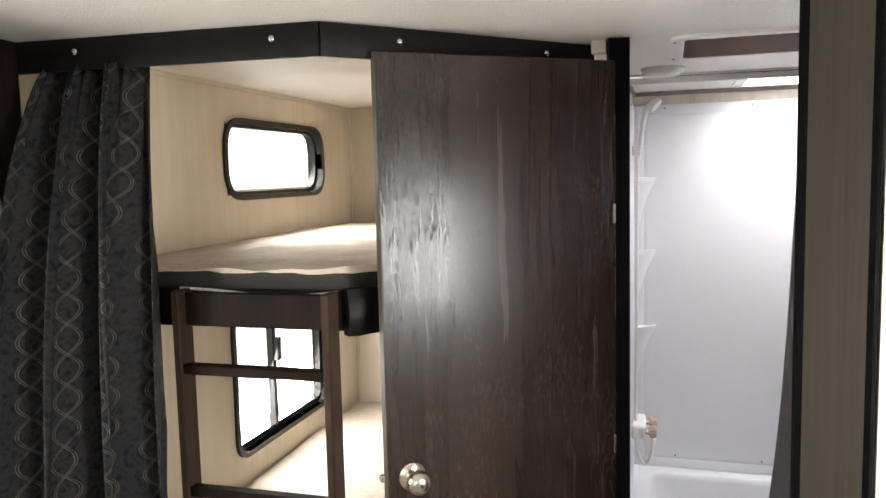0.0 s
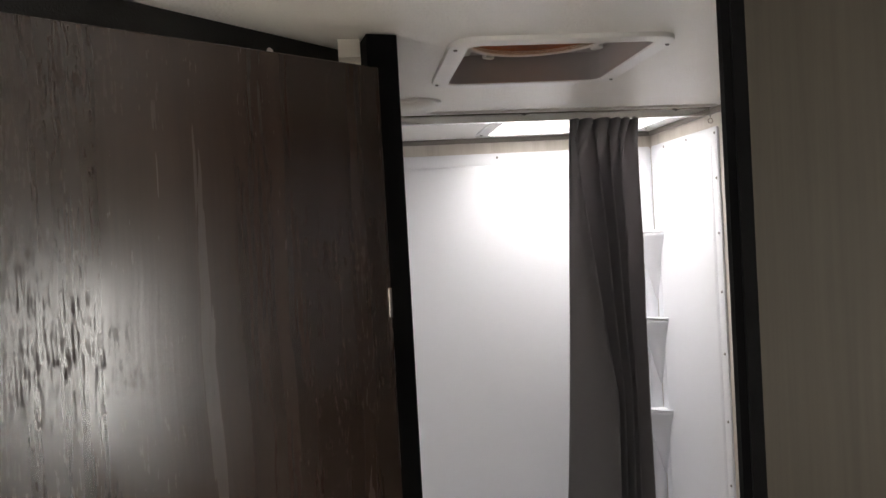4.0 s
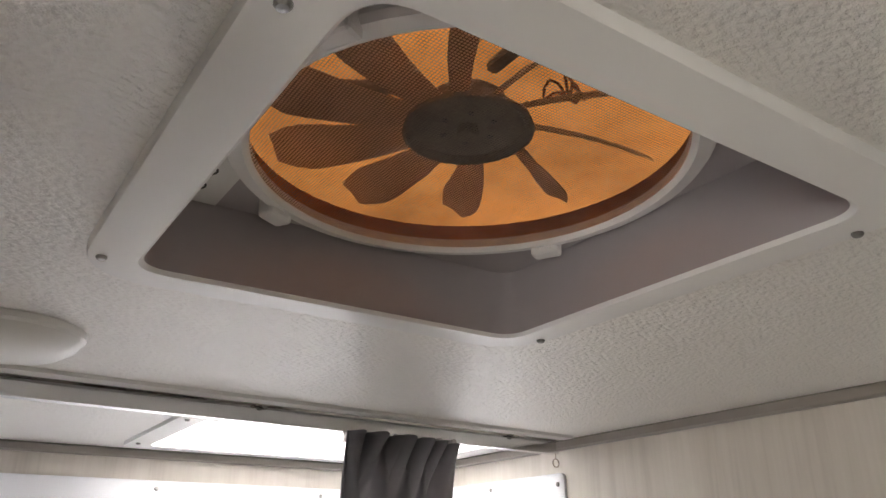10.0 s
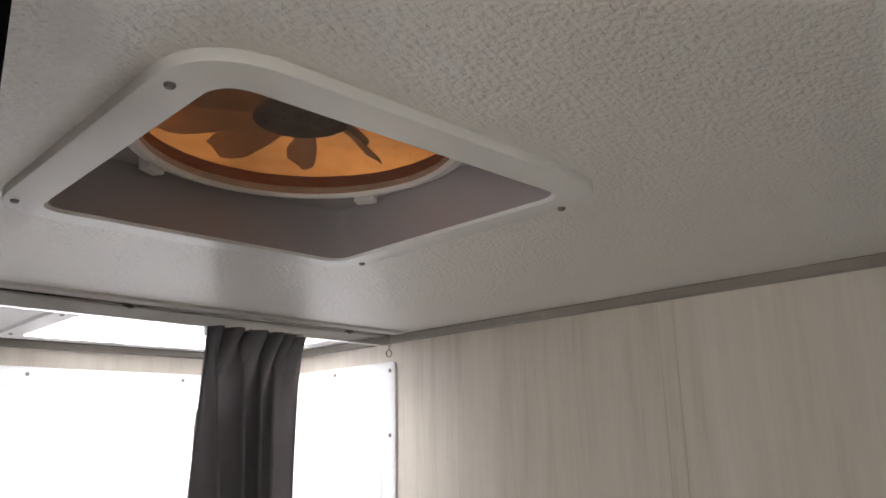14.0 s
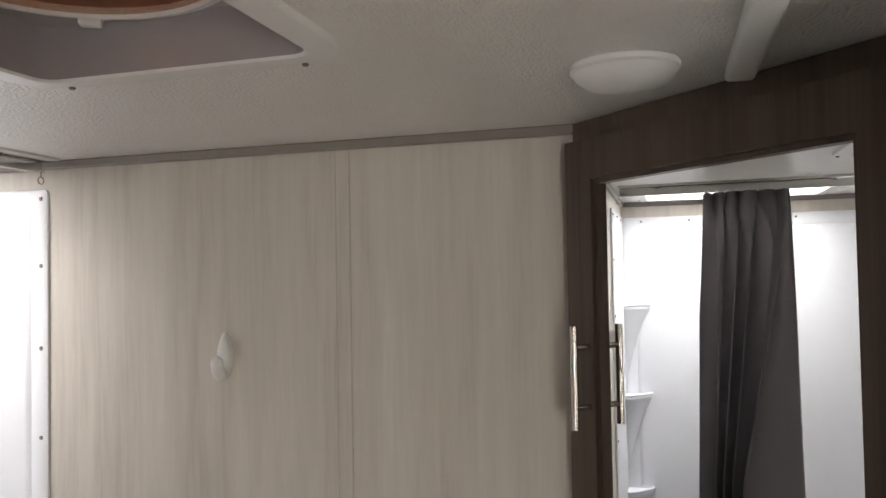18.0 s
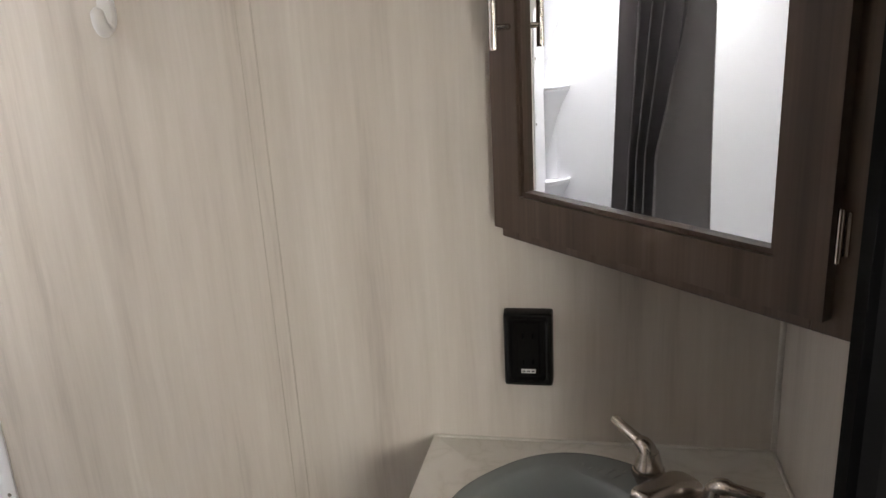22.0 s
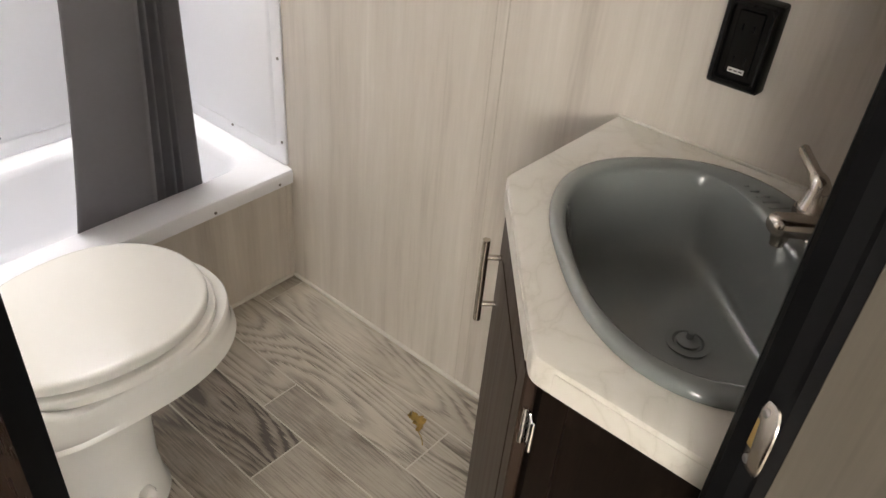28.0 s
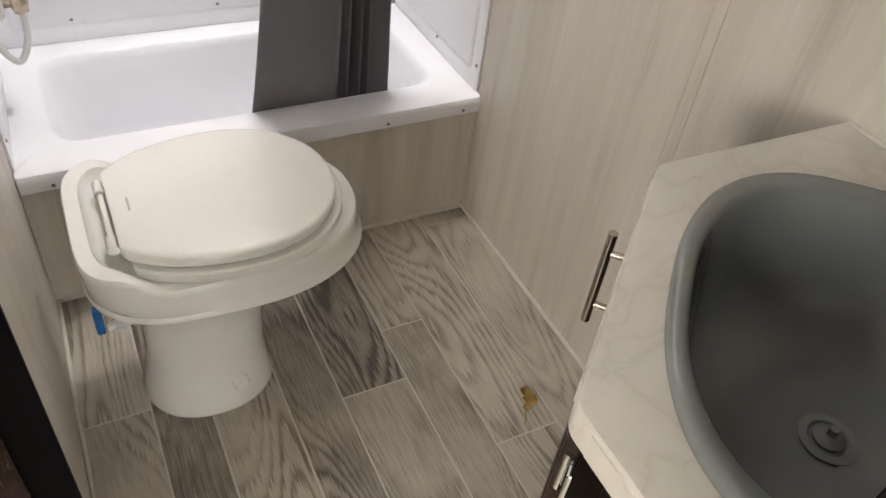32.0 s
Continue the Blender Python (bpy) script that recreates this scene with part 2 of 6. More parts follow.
TRIM = material("taupe_trim_strip", (0.27, 0.24, 0.215), 0.5, vary=0.06, scale=12)
SEAM = material("shadowed_panel_joint", (0.53, 0.48, 0.42), 0.6, vary=0.05, scale=20)
CAULK = material("pale_corner_bead", (0.66, 0.63, 0.57), 0.5, vary=0.05, scale=20)
CLOTHGREY = material("grey_shower_cloth", (0.185, 0.19, 0.212), 0.55, vary=0.08, scale=8, bump=0.15, bump_scale=700)
SINKGREY = material("grey_sink_plastic", (0.20, 0.214, 0.210), 0.12, vary=0.03, scale=5, coat=0.5)
MATTRESS = material("cream_quilted_cover", (0.46, 0.40, 0.325), 0.8, vary=0.25, scale=7, bump=0.6, bump_scale=22)
MATDARK = material("dark_mattress_border", (0.014, 0.011, 0.009), 0.8, vary=0.2, scale=15, bump=0.3, bump_scale=60)
OUTLET = material("black_outlet_plastic", (0.006, 0.006, 0.006), 0.25, vary=0.01, scale=30, spec=0.3)
LABELWHITE = material("paper_label", (0.75, 0.75, 0.73), 0.5, vary=0.03)
PRINT = material("black_print", (0.03, 0.03, 0.03), 0.5)
# greyer than the flange: the dimness inside the shaft is put into the colour
SHAFT_SHADED = material("shaded_vent_plastic", (0.40, 0.37, 0.385), 0.4, vary=0.03, scale=8)
GREYPLASTIC = material("light_grey_plastic", (0.42, 0.40, 0.40), 0.45, vary=0.04, scale=8)
BLUE = material("blue_plastic_handle", (0.02, 0.16, 0.45), 0.4)
BRASS = material("brass", (0.55, 0.38, 0.14), 0.35, metal=1.0, vary=0.1, scale=40)
WIRE = material("rust_red_wire", (0.22, 0.05, 0.02), 0.5, vary=0.15, scale=40)
YELLOW = material("yellow_tape", (0.72, 0.60, 0.05), 0.5)
LEAF = material("dry_leaf", (0.30, 0.19, 0.04), 0.6, vary=0.35, scale=60)
SLABWOOD = material("subfloor", (0.20, 0.18, 0.16), 0.7, vary=0.1)
RUBBER = material("black_window_rubber", (0.012, 0.011, 0.010), 0.5, vary=0.1)
FAN = material("dusty_fan_plastic", (0.17, 0.14, 0.115), 0.75, vary=0.35, scale=40, spec=0.2)


def counter_material():
    m = material("cream_marbled_laminate", (0.62, 0.585, 0.52), 0.36, vary=0.05, scale=14)
    nt = m.node_tree
    b = nt.nodes["Principled BSDF"]
    co = nt.nodes.new("ShaderNodeTexCoord")
    n = nt.nodes.new("ShaderNodeTexNoise")
    n.inputs["Scale"].default_value, n.inputs["Detail"].default_value, n.inputs["Distortion"].default_value = 7, 8, 1.6
    nt.links.new(co.outputs["Object"], n.inputs["Vector"])
    d = calc(nt, "ABSOLUTE", calc(nt, "SUBTRACT", n.outputs[0], 0.5))
    nt.links.new(ramp(nt, d, [(0.0, (0.61, 0.575, 0.51)), (0.012, (0.655, 0.62, 0.555)), (0.06, (0.69, 0.655, 0.595)), (0.2, (0.71, 0.68, 0.62))]), b.inputs["Base Color"])
    return m


COUNTER = counter_material()


def plank_material():
    """Weathered grey-brown oak print with cathedral grain; every plank takes its own piece of it."""
    m = bpy.data.materials.new("weathered_oak_plank")
    m.use_nodes = True
    nt = m.node_tree
    b = nt.nodes["Principled BSDF"]
    co = nt.nodes.new("ShaderNodeTexCoord")
    info = nt.nodes.new("ShaderNodeObjectInfo")
    shift = nt.nodes.new("ShaderNodeCombineXYZ")
    nt.links.new(calc(nt, "MULTIPLY", info.outputs["Random"], 3.7), shift.inputs[0])
    nt.links.new(calc(nt, "MULTIPLY", info.outputs["Random"], 41.0), shift.inputs[1])
    nt.links.new(calc(nt, "MULTIPLY", info.outputs["Random"], 17.0), shift.inputs[2])
    va = nt.nodes.new("ShaderNodeVectorMath")
    nt.links.new(co.outputs["Object"], va.inputs[0])
    nt.links.new(shift.outputs[0], va.inputs[1])
    mp = nt.nodes.new("ShaderNodeMapping")
    mp.inputs["Scale"].default_value = (1.0, 0.17, 1.0)
    nt.links.new(va.outputs[0], mp.inputs[0])
    # cathedral rings: contour lines of a stretched noise
    n1 = nt.nodes.new("ShaderNodeTexNoise")
    n1.inputs["Scale"].default_value, n1.inputs["Detail"].default_value = 5.0, 1.0
    nt.links.new(mp.outputs[0], n1.inputs["Vector"])
    mp2 = nt.nodes.new("ShaderNodeMapping")
    mp2.inputs["Scale"].default_value = (1.0, 0.05, 1.0)
    nt.links.new(va.outputs[0], mp2.inputs[0])
    n2 = nt.nodes.new("ShaderNodeTexNoise")
    n2.inputs["Scale"].default_value, n2.inputs["Detail"].default_value = 260, 3
    nt.links.new(mp2.outputs[0], n2.inputs["Vector"])
    rings = calc(nt, "MULTIPLY_ADD", calc(nt, "SINE", calc(nt, "MULTIPLY", calc(nt, "MULTIPLY_ADD", n2.outputs[0], 0.035, n1.outputs[0]), 190.0)), 0.5, 0.5)
    rings = calc(nt, "POWER", rings, 2.0)
    n3 = nt.nodes.new("ShaderNodeTexNoise")
    n3.inputs["Scale"].default_value, n3.inputs["Detail"].default_value = 7, 4
    nt.links.new(va.outputs[0], n3.inputs["Vector"])
    patch = nt.nodes.new("ShaderNodeMapRange")
    patch.inputs[1].default_value, patch.inputs[2].default_value = 0.36, 0.58
    nt.links.new(n1.outputs[0], patch.inputs[0])
    v = calc(nt, "MULTIPLY_ADD", calc(nt, "MULTIPLY", rings, patch.outputs[0]), -0.29, 0.155)
    v = calc(nt, "MULTIPLY_ADD", n2.outputs[0], 0.44, v)
    v = calc(nt, "MULTIPLY_ADD", n3.outputs[0], 0.50, v)
    v = calc(nt, "ADD", v, calc(nt, "MULTIPLY", calc(nt, "SUBTRACT", info.outputs["Random"], 0.5), 0.36))
    col = ramp(nt, v, [(0.27, (0.088, 0.072, 0.060)), (0.42, (0.222, 0.190, 0.156)), (0.58, (0.378, 0.334, 0.279)), (0.85, (0.52, 0.47, 0.395))])
    nt.links.new(col, b.inputs["Base Color"])
    nt.links.new(calc(nt, "MULTIPLY_ADD", n2.outputs[0], 0.25, 0.38), b.inputs["Roughness"])
    bp = nt.nodes.new("ShaderNodeBump")
    bp.inputs["Strength"].default_value, bp.inputs["Distance"].default_value = 0.25, 0.001
    nt.links.new(v, bp.inputs["Height"])
    nt.links.new(bp.outputs[0], b.inputs["Normal"])
    return m


PLANK = plank_material()


def drape_material():
    """Dark drape with a woven trellis of thin pale waves and faint dark blooms."""
    m = bpy.data.materials.new("dark_patterned_drape")
    m.use_nodes = True
    nt = m.node_tree
    b = nt.nodes["Principled BSDF"]
    b.inputs["Roughness"].default_value = 0.85
    b.inputs["Specular IOR Level"].default_value = 0.08
    uv = nt.nodes.new("ShaderNodeUVMap")
    sep = nt.nodes.new("ShaderNodeSeparateXYZ")
    nt.links.new(uv.outputs[0], sep.inputs[0])
    u, v = sep.outputs[0], sep.outputs[1]
    wave = calc(nt, "MULTIPLY", calc(nt, "SINE", calc(nt, "MULTIPLY", v, 2 * math.pi / 0.135)), 0.24)
    lines = None
    for sign in (1, -1):
        for off in (0.0, 0.05):
            p = calc(nt, "ADD", calc(nt, "MULTIPLY", u, 1 / 0.125), calc(nt, "MULTIPLY", wave, sign))
            p = calc(nt, "FRACT", calc(nt, "ADD", p, off))
            d = calc(nt, "ABSOLUTE", calc(nt, "SUBTRACT", p, 0.5))
            lit = calc(nt, "LESS_THAN", d, 0.010)
            lines = lit if lines is None else calc(nt, "MAXIMUM", lines, lit)
    n = nt.nodes.new("ShaderNodeTexNoise")
    n.inputs["Scale"].default_value, n.inputs["Detail"].default_value = 45, 4
    nt.links.new(uv.outputs[0], n.inputs["Vector"])
    ground = ramp(nt, n.outputs[0], [(0.35, (0.010, 0.010, 0.012)), (0.5, (0.026, 0.026, 0.028)), (0.65, (0.015, 0.015, 0.016))])
    mix = nt.nodes.new("ShaderNodeMix")
    mix.data_type = "RGBA"
    worn = calc(nt, "MULTIPLY", lines, calc(nt, "MULTIPLY_ADD", n.outputs[0], 2.2, -0.35))
    nt.links.new(worn, mix.inputs[0])
    nt.links.new(ground, mix.inputs[6])
    mix.inputs[7].default_value = (0.105, 0.099, 0.083, 1)
    nt.links.new(mix.outputs[2], b.inputs["Base Color"])
    return m


DRAPE = drape_material()


def glass_like(name, colour, rough, glow=0.0):
    m = bpy.data.materials.new(name)
    m.use_nodes = True
    b = m.node_tree.nodes["Principled BSDF"]
    b.inputs["Base Color"].default_value = (*colour, 1)
    b.inputs["Roughness"].default_value = rough
    b.inputs["Transmission Weight"].default_value = 1.0
    b.inputs["IOR"].default_value = 1.45 if glow == 0 else glow
    return m


GLASS = glass_like("clear_window_glass", (1, 1, 1), 0.0, 1.02)


def translucent(name, colour, solid=0.3):
    m = bpy.data.materials.new(name)
    m.use_nodes = True
    nt = m.node_tree
    nt.nodes.remove(nt.nodes["Principled BSDF"])
    tr = nt.nodes.new("ShaderNodeBsdfTranslucent")
    df = nt.nodes.new("ShaderNodeBsdfDiffuse")
    n = nt.nodes.new("ShaderNodeTexNoise")
    n.inputs["Scale"].default_value, n.inputs["Detail"].default_value = 9, 4
    co = nt.nodes.new("ShaderNodeTexCoord")
    nt.links.new(co.outputs["Object"], n.inputs["Vector"])
    # on the vent lid this mottle paints uneven sunlight along with leaf debris
    col = ramp(nt, n.outputs[0], [(0.32, tuple(c * 0.62 for c in colour)), (0.68, tuple(c * 1.08 for c in colour))])
    nt.links.new(col, tr.inputs[0])
    nt.links.new(col, df.inputs[0])
    mx = nt.nodes.new("ShaderNodeMixShader")
    mx.inputs[0].default_value = solid
    nt.links.new(tr.outputs[0], mx.inputs[1])
    nt.links.new(df.outputs[0], mx.inputs[2])
    nt.links.new(mx.outputs[0], nt.nodes["Material Output"].inputs[0])
    return m


AMBER = translucent("amber_vent_lid", (0.56, 0.215, 0.05))
BLADE = translucent("smoky_amber_blade", (0.74, 0.62, 0.48), 0.40)
# darker amber paints the throat's shadow and the lid's light falling on it
AMBER_SHADED = translucent("shaded_amber_throat", (0.42, 0.16, 0.045))
FROSTED = translucent("frosted_skylight_dome", (0.85, 0.85, 0.85))


def mirror_material():
    m = material("mirror_glass", (0.88, 0.90, 0.90), 0.02, metal=1.0, vary=0.0)
    m.node_tree.nodes["Principled BSDF"].inputs["Roughness"].default_value = 0.01
    for l in list(m.node_tree.links):
        if l.to_socket.name == "Roughness":
            m.node_tree.links.remove(l)
    return m


MIRROR = mirror_material()


def thin_cloth(m, colour, share):
    """Lets part of the light through a woven cloth."""
    nt = m.node_tree
    b, out = nt.nodes["Principled BSDF"], nt.nodes["Material Output"]
    tr = nt.nodes.new("ShaderNodeBsdfTranslucent")
    tr.inputs[0].default_value = (*colour, 1)
    mx = nt.nodes.new("ShaderNodeMixShader")
    mx.inputs[0].default_value = share
    nt.links.new(b.outputs[0], mx.inputs[1])
    nt.links.new(tr.outputs[0], mx.inputs[2])
    nt.links.new(mx.outputs[0], out.inputs[0])


thin_cloth(CLOTHGREY, (0.58, 0.54, 0.54), 0.25)


# ---- building helpers ----
def mesh_of(bm, name, mat, smooth=False):
    bmesh.ops.recalc_face_normals(bm, faces=bm.faces)
    me = bpy.data.meshes.new(name)
    bm.to_mesh(me)
    bm.free()
    me.materials.append(mat)
    if smooth:
        for p in me.polygons:
            p.use_smooth = True
        me.set_sharp_from_angle(angle=radians(40))
    return me


def thing(name, base, label, category, group="", kind=""):
    e = new(name)
    e.location = base
    e.empty_display_size = 0.1
    return tagged(e, label, category, group, kind)


def part(name, bm, mat, parent=None, label="", smooth=False):
    ob = new(name, mesh_of(bm, name, mat, smooth))
    if parent is not None:
        ob.parent = parent
        if parent.type == "EMPTY":
            ob.matrix_parent_inverse = Matrix.Translation(-Vector(parent.location))
    if label:
        ob["label"] = label
    return ob


def structure(name, bm, mat, label, category, smooth=False):
    return tagged(part(name, bm, mat, None, "", smooth), label, category, "", "structure")


def box(bm, lo, hi, bevel=0.0, seg=2, m=None):
    r = bmesh.ops.create_cube(bm, size=1)
    c, s = [(a + b) / 2 for a, b in zip(lo, hi)], [abs(b - a) for a, b in zip(lo, hi)]
    vs = r["verts"]
    bmesh.ops.scale(bm, vec=s, verts=vs)
    bmesh.ops.translate(bm, vec=c, verts=vs)
    if bevel:
        es = list({e for v in vs for e in v.link_edges})
        out = bmesh.ops.bevel(bm, geom=es, offset=bevel, segments=seg, profile=0.5, affect="EDGES")
        vs = list({v for f in out["faces"] for v in f.verts} | {v for v in vs if v.is_valid})
    if m is not None:
        bmesh.ops.transform(bm, matrix=m, verts=[v for v in vs if v.is_valid])
    return bm


def new_box(lo, hi, bevel=0.0, seg=2, m=None):
    return box(bmesh.new(), lo, hi, bevel, seg, m)


def prism(poly, z0, z1, bevel=0.0, seg=3, top_only=False):
    bm = bmesh.new()
    a = [bm.verts.new((x, y, z0)) for x, y in poly]
    b = [bm.verts.new((x, y, z1)) for x, y in poly]
    bm.faces.new(a)
    top = bm.faces.new(b)
    n = len(poly)
    for i in range(n):
        bm.faces.new((a[i], a[(i + 1) % n], b[(i + 1) % n], b[i]))
    if bevel:
        es = list(bm.edges) if not top_only else list(top.edges)
        bmesh.ops.bevel(bm, geom=es, offset=bevel, segments=seg, profile=0.5, affect="EDGES")
    return bm


def round_poly(poly, r, seg=5):
    """The polygon with its corners rounded; r is one radius or one for each corner."""
    out, n = [], len(poly)
    rs = r if isinstance(r, (list, tuple)) else [r] * n
    for i, rad in enumerate(rs):
        p, q, s = Vector(poly[i - 1]), Vector(poly[i]), Vector(poly[(i + 1) % n])
        if rad <= 0:
            out.append(tuple(q))
            continue
        d1, d2 = (p - q).normalized(), (s - q).normalized()
        ang = math.acos(max(-1, min(1, d1.dot(d2))))
        cut = rad / math.tan(ang / 2)
        a, b = q + d1 * cut, q + d2 * cut
        for k in range(seg + 1):
            f = k / seg
            out.append(tuple((1 - f) ** 2 * a + 2 * f * (1 - f) * q + f * f * b))
    return out


def lathe(profile, centre=(0, 0, 0), axis=(0, 0, 1), n=32, caps=True):
    """Turned solid from (radius, height) pairs about an axis through centre."""
    bm = bmesh.new()
    rings = []
    q = Vector((0, 0, 1)).rotation_difference(Vector(axis).normalized()).to_matrix()
    for r, h in profile:
        if r < 1e-6:
            rings.append([bm.verts.new(Vector(centre) + q @ Vector((0, 0, h)))])
        else:
            rings.append([bm.verts.new(Vector(centre) + q @ Vector((r * math.cos(2 * math.pi * k / n), r * math.sin(2 * math.pi * k / n), h))) for k in range(n)])
    for a, b in zip(rings, rings[1:]):
        for k in range(n):
            j = (k + 1) % n
            if len(a) == 1 and len(b) == 1:
                continue
            if len(a) == 1:
                bm.faces.new((a[0], b[k], b[j]))
            elif len(b) == 1:
                bm.faces.new((a[k], a[j], b[0]))
            else:
                bm.faces.new((a[k], a[j], b[j], b[k]))
    for ring in (rings[0], rings[-1]):
        if caps and len(ring) > 2:
            bm.faces.new(ring)
    return bm


def tube(points, r, n=10, bm=None):
    """A round bar through points; r is one radius or one for each point."""
    bm = bm or bmesh.new()
    pts = [Vector(p) for p in points]
    rs = r if isinstance(r, (list, tuple)) else [r] * len(pts)
    rings, x = [], None
    for i, p in enumerate(pts):
        d = (pts[min(i + 1, len(pts) - 1)] - pts[max(i - 1, 0)]).normalized()
        x = d.cross(Vector((0.123, 0.31, 0.94))).normalized() if x is None else (x - d * x.dot(d)).normalized()
        y = d.cross(x)
        rings.append([bm.verts.new(p + rs[i] * (math.cos(2 * math.pi * k / n) * x + math.sin(2 * math.pi * k / n) * y)) for k in range(n)])
    for a, b in zip(rings, rings[1:]):
        for k in range(n):
            bm.faces.new((a[k], a[(k + 1) % n], b[(k + 1) % n], b[k]))
    bm.faces.new(rings[0])
    bm.faces.new(rings[-1])
    return bm


def curve_points(points, steps=8):
    """Smooth way through points (Catmull-Rom)."""
    p = [Vector(q) for q in points]
    p = [2 * p[0] - p[1]] + p + [2 * p[-1] - p[-2]]
    out = []
    for i in range(1, len(p) - 2):
        for k in range(steps):
            t = k / steps
            out.append(0.5 * (2 * p[i] + (p[i + 1] - p[i - 1]) * t + (2 * p[i - 1] - 5 * p[i] + 4 * p[i + 1] - p[i + 2]) * t * t + (3 * p[i] - p[i - 1] - 3 * p[i + 1] + p[i + 2]) * t ** 3))
    out.append(p[-2])
    return out


def shells(loops, close_first=True, close_last=True):
    """Skin through closed loops of equal length."""
    bm = bmesh.new()
    rings = [[bm.verts.new(p) for p in lp] for lp in loops]
    n = len(rings[0])
    for a, b in zip(rings, rings[1:]):
        for k in range(n):
            bm.faces.new((a[k], a[(k + 1) % n], b[(k + 1) % n], b[k]))
    if close_first:
        bm.faces.new(rings[0])
    if close_last:
        bm.faces.new(rings[-1])
    return bm


def ring_frame(outer, inner, lift):
    """A flat frame between two equal loops of (u, v), mapped by lift(u, v, w) with w 0 and 1 for its two faces."""
    return shells([[lift(u, v, 0) for u, v in outer], [lift(u, v, 1) for u, v in outer], [lift(u, v, 1) for u, v in inner], [lift(u, v, 0) for u, v in inner], [lift(u, v, 0) for u, v in outer]], False, False)


def wall_with_holes(bm, axis, at0, at1, u0, u1, z0, z1, holes):
    """A wall sheet between at0 and at1 along axis ('x' or 'y'), cut round rectangular holes (u0, u1, z0, z1)."""
    us = sorted({u0, u1, *[h[0] for h in holes], *[h[1] for h in holes]})
    zs = sorted({z0, z1, *[h[2] for h in holes], *[h[3] for h in holes]})
    for a, b in zip(us, us[1:]):
        for c, d in zip(zs, zs[1:]):
            if any(h[0] < (a + b) / 2 < h[1] and h[2] < (c + d) / 2 < h[3] for h in holes):
                continue
            if axis == "x":
                box(bm, (at0, a, c), (at1, b, d))
            else:
                box(bm, (a, at0, c), (b, at1, d))
    return bm


def screw(parent, at, axis, r=0.005, mat=None):
    q = Vector(axis).normalized()
    bm = lathe([(r, 0), (r, 0.0012), (r * 0.7, 0.0026), (0.0, 0.003)], at, q, 12)
    return part("screw", bm, mat or SCREW, parent)

# ---- structure ----
CEIL, LEFT, RIGHT, REAR, FRONT = 1.985, -1.03, 1.31, 3.385, FRONT_Y
PART_X = 0.27           # bathroom side of the partition
VENT = (0.619, 2.206)  # centre of the roof vent
SKY = (0.69, 1.22, 2.965, 3.285)

structure("floor", new_box((LEFT - 0.1, FRONT - 0.1, -0.06), (RIGHT + 0.1, REAR + 0.1, -0.003)), SLABWOOD, "bare subfloor under grey-brown planks", "floor")

bm = bmesh.new()
holes = [(VENT[0] - 0.172, VENT[0] + 0.172, VENT[1] - 0.172, VENT[1] + 0.172), SKY]
xs = sorted({LEFT - 0.1, RIGHT + 0.1, *[h[0] for h in holes], *[h[1] for h in holes]})
ys = sorted({FRONT - 0.1, REAR + 0.1, *[h[2] for h in holes], *[h[3] for h in holes]})
for a, b in zip(xs, xs[1:]):
    for c, d in zip(ys, ys[1:]):
        if not any(h[0] < (a + b) / 2 < h[1] and h[2] < (c + d) / 2 < h[3] for h in holes):
            box(bm, (a, c, CEIL), (b, d, CEIL + 0.050))
structure("ceiling", bm, CEILING, "white ceiling panel with pressed texture", "ceiling")

WIN1 = (2.31, 3.05, 1.605, 1.857)
WIN2 = (2.30, 3.02, 0.69, 1.19)
WIN3 = (0.42, 1.32, 0.95, 1.66)
bm = wall_with_holes(bmesh.new(), "x", LEFT - 0.06, LEFT, FRONT, REAR, 0, CEIL, [WIN1, WIN2, WIN3])
structure("wall_left", bm, BUNKWALL, "cream printed panel wall with bunk windows", "wall")
WINR = (0.42, 0.94, 1.06, 1.58)
bm = wall_with_holes(bmesh.new(), "x", RIGHT, RIGHT + 0.06, FRONT, REAR, 0, CEIL, [WINR])
structure("wall_right", bm, WALL, "greige wood-print panel wall", "wall")
structure("wall_rear_bunk", new_box((LEFT, REAR, 0), (PART_X - 0.035, REAR + 0.06, CEIL)), BUNKWALL, "cream printed panel wall behind the bunks", "wall")
structure("wall_rear_bath", new_box((PART_X - 0.035, REAR, 0), (RIGHT, REAR + 0.06, CEIL)), WALL, "greige wood-print wall behind the tub", "wall")
# opening cut for the added fill; the wall only closes the unseen hall
ADDED_WIN = (-0.38, 0.98, 0.96, 1.76)
structure("wall_front", wall_with_holes(bmesh.new(), "y", FRONT - 0.06, FRONT, LEFT, RIGHT, 0, CEIL, [ADDED_WIN]), WALL, "plain greige wall added to close the hall out of view", "wall")
bm = new_box((PART_X - 0.035, 2.03, 0), (PART_X, REAR, CEIL))
structure("wall_partition", bm, WALL, "greige partition between bunks and bathroom", "wall")
structure("wall_vanity", new_box((0.7385, 1.36, 0), (RIGHT, 1.395, CEIL)), WALL, "greige wood-print wall beside the vanity", "wall")
# short diagonal wall with the strike jamb
bm = prism([(0.724, 1.369), (0.644, 1.4765), (0.668, 1.494), (0.738, 1.4)], 0, CEIL)
structure("wall_diagonal", bm, PANELGREY, "taupe diagonal wall panel beside the bathroom doorway", "wall")

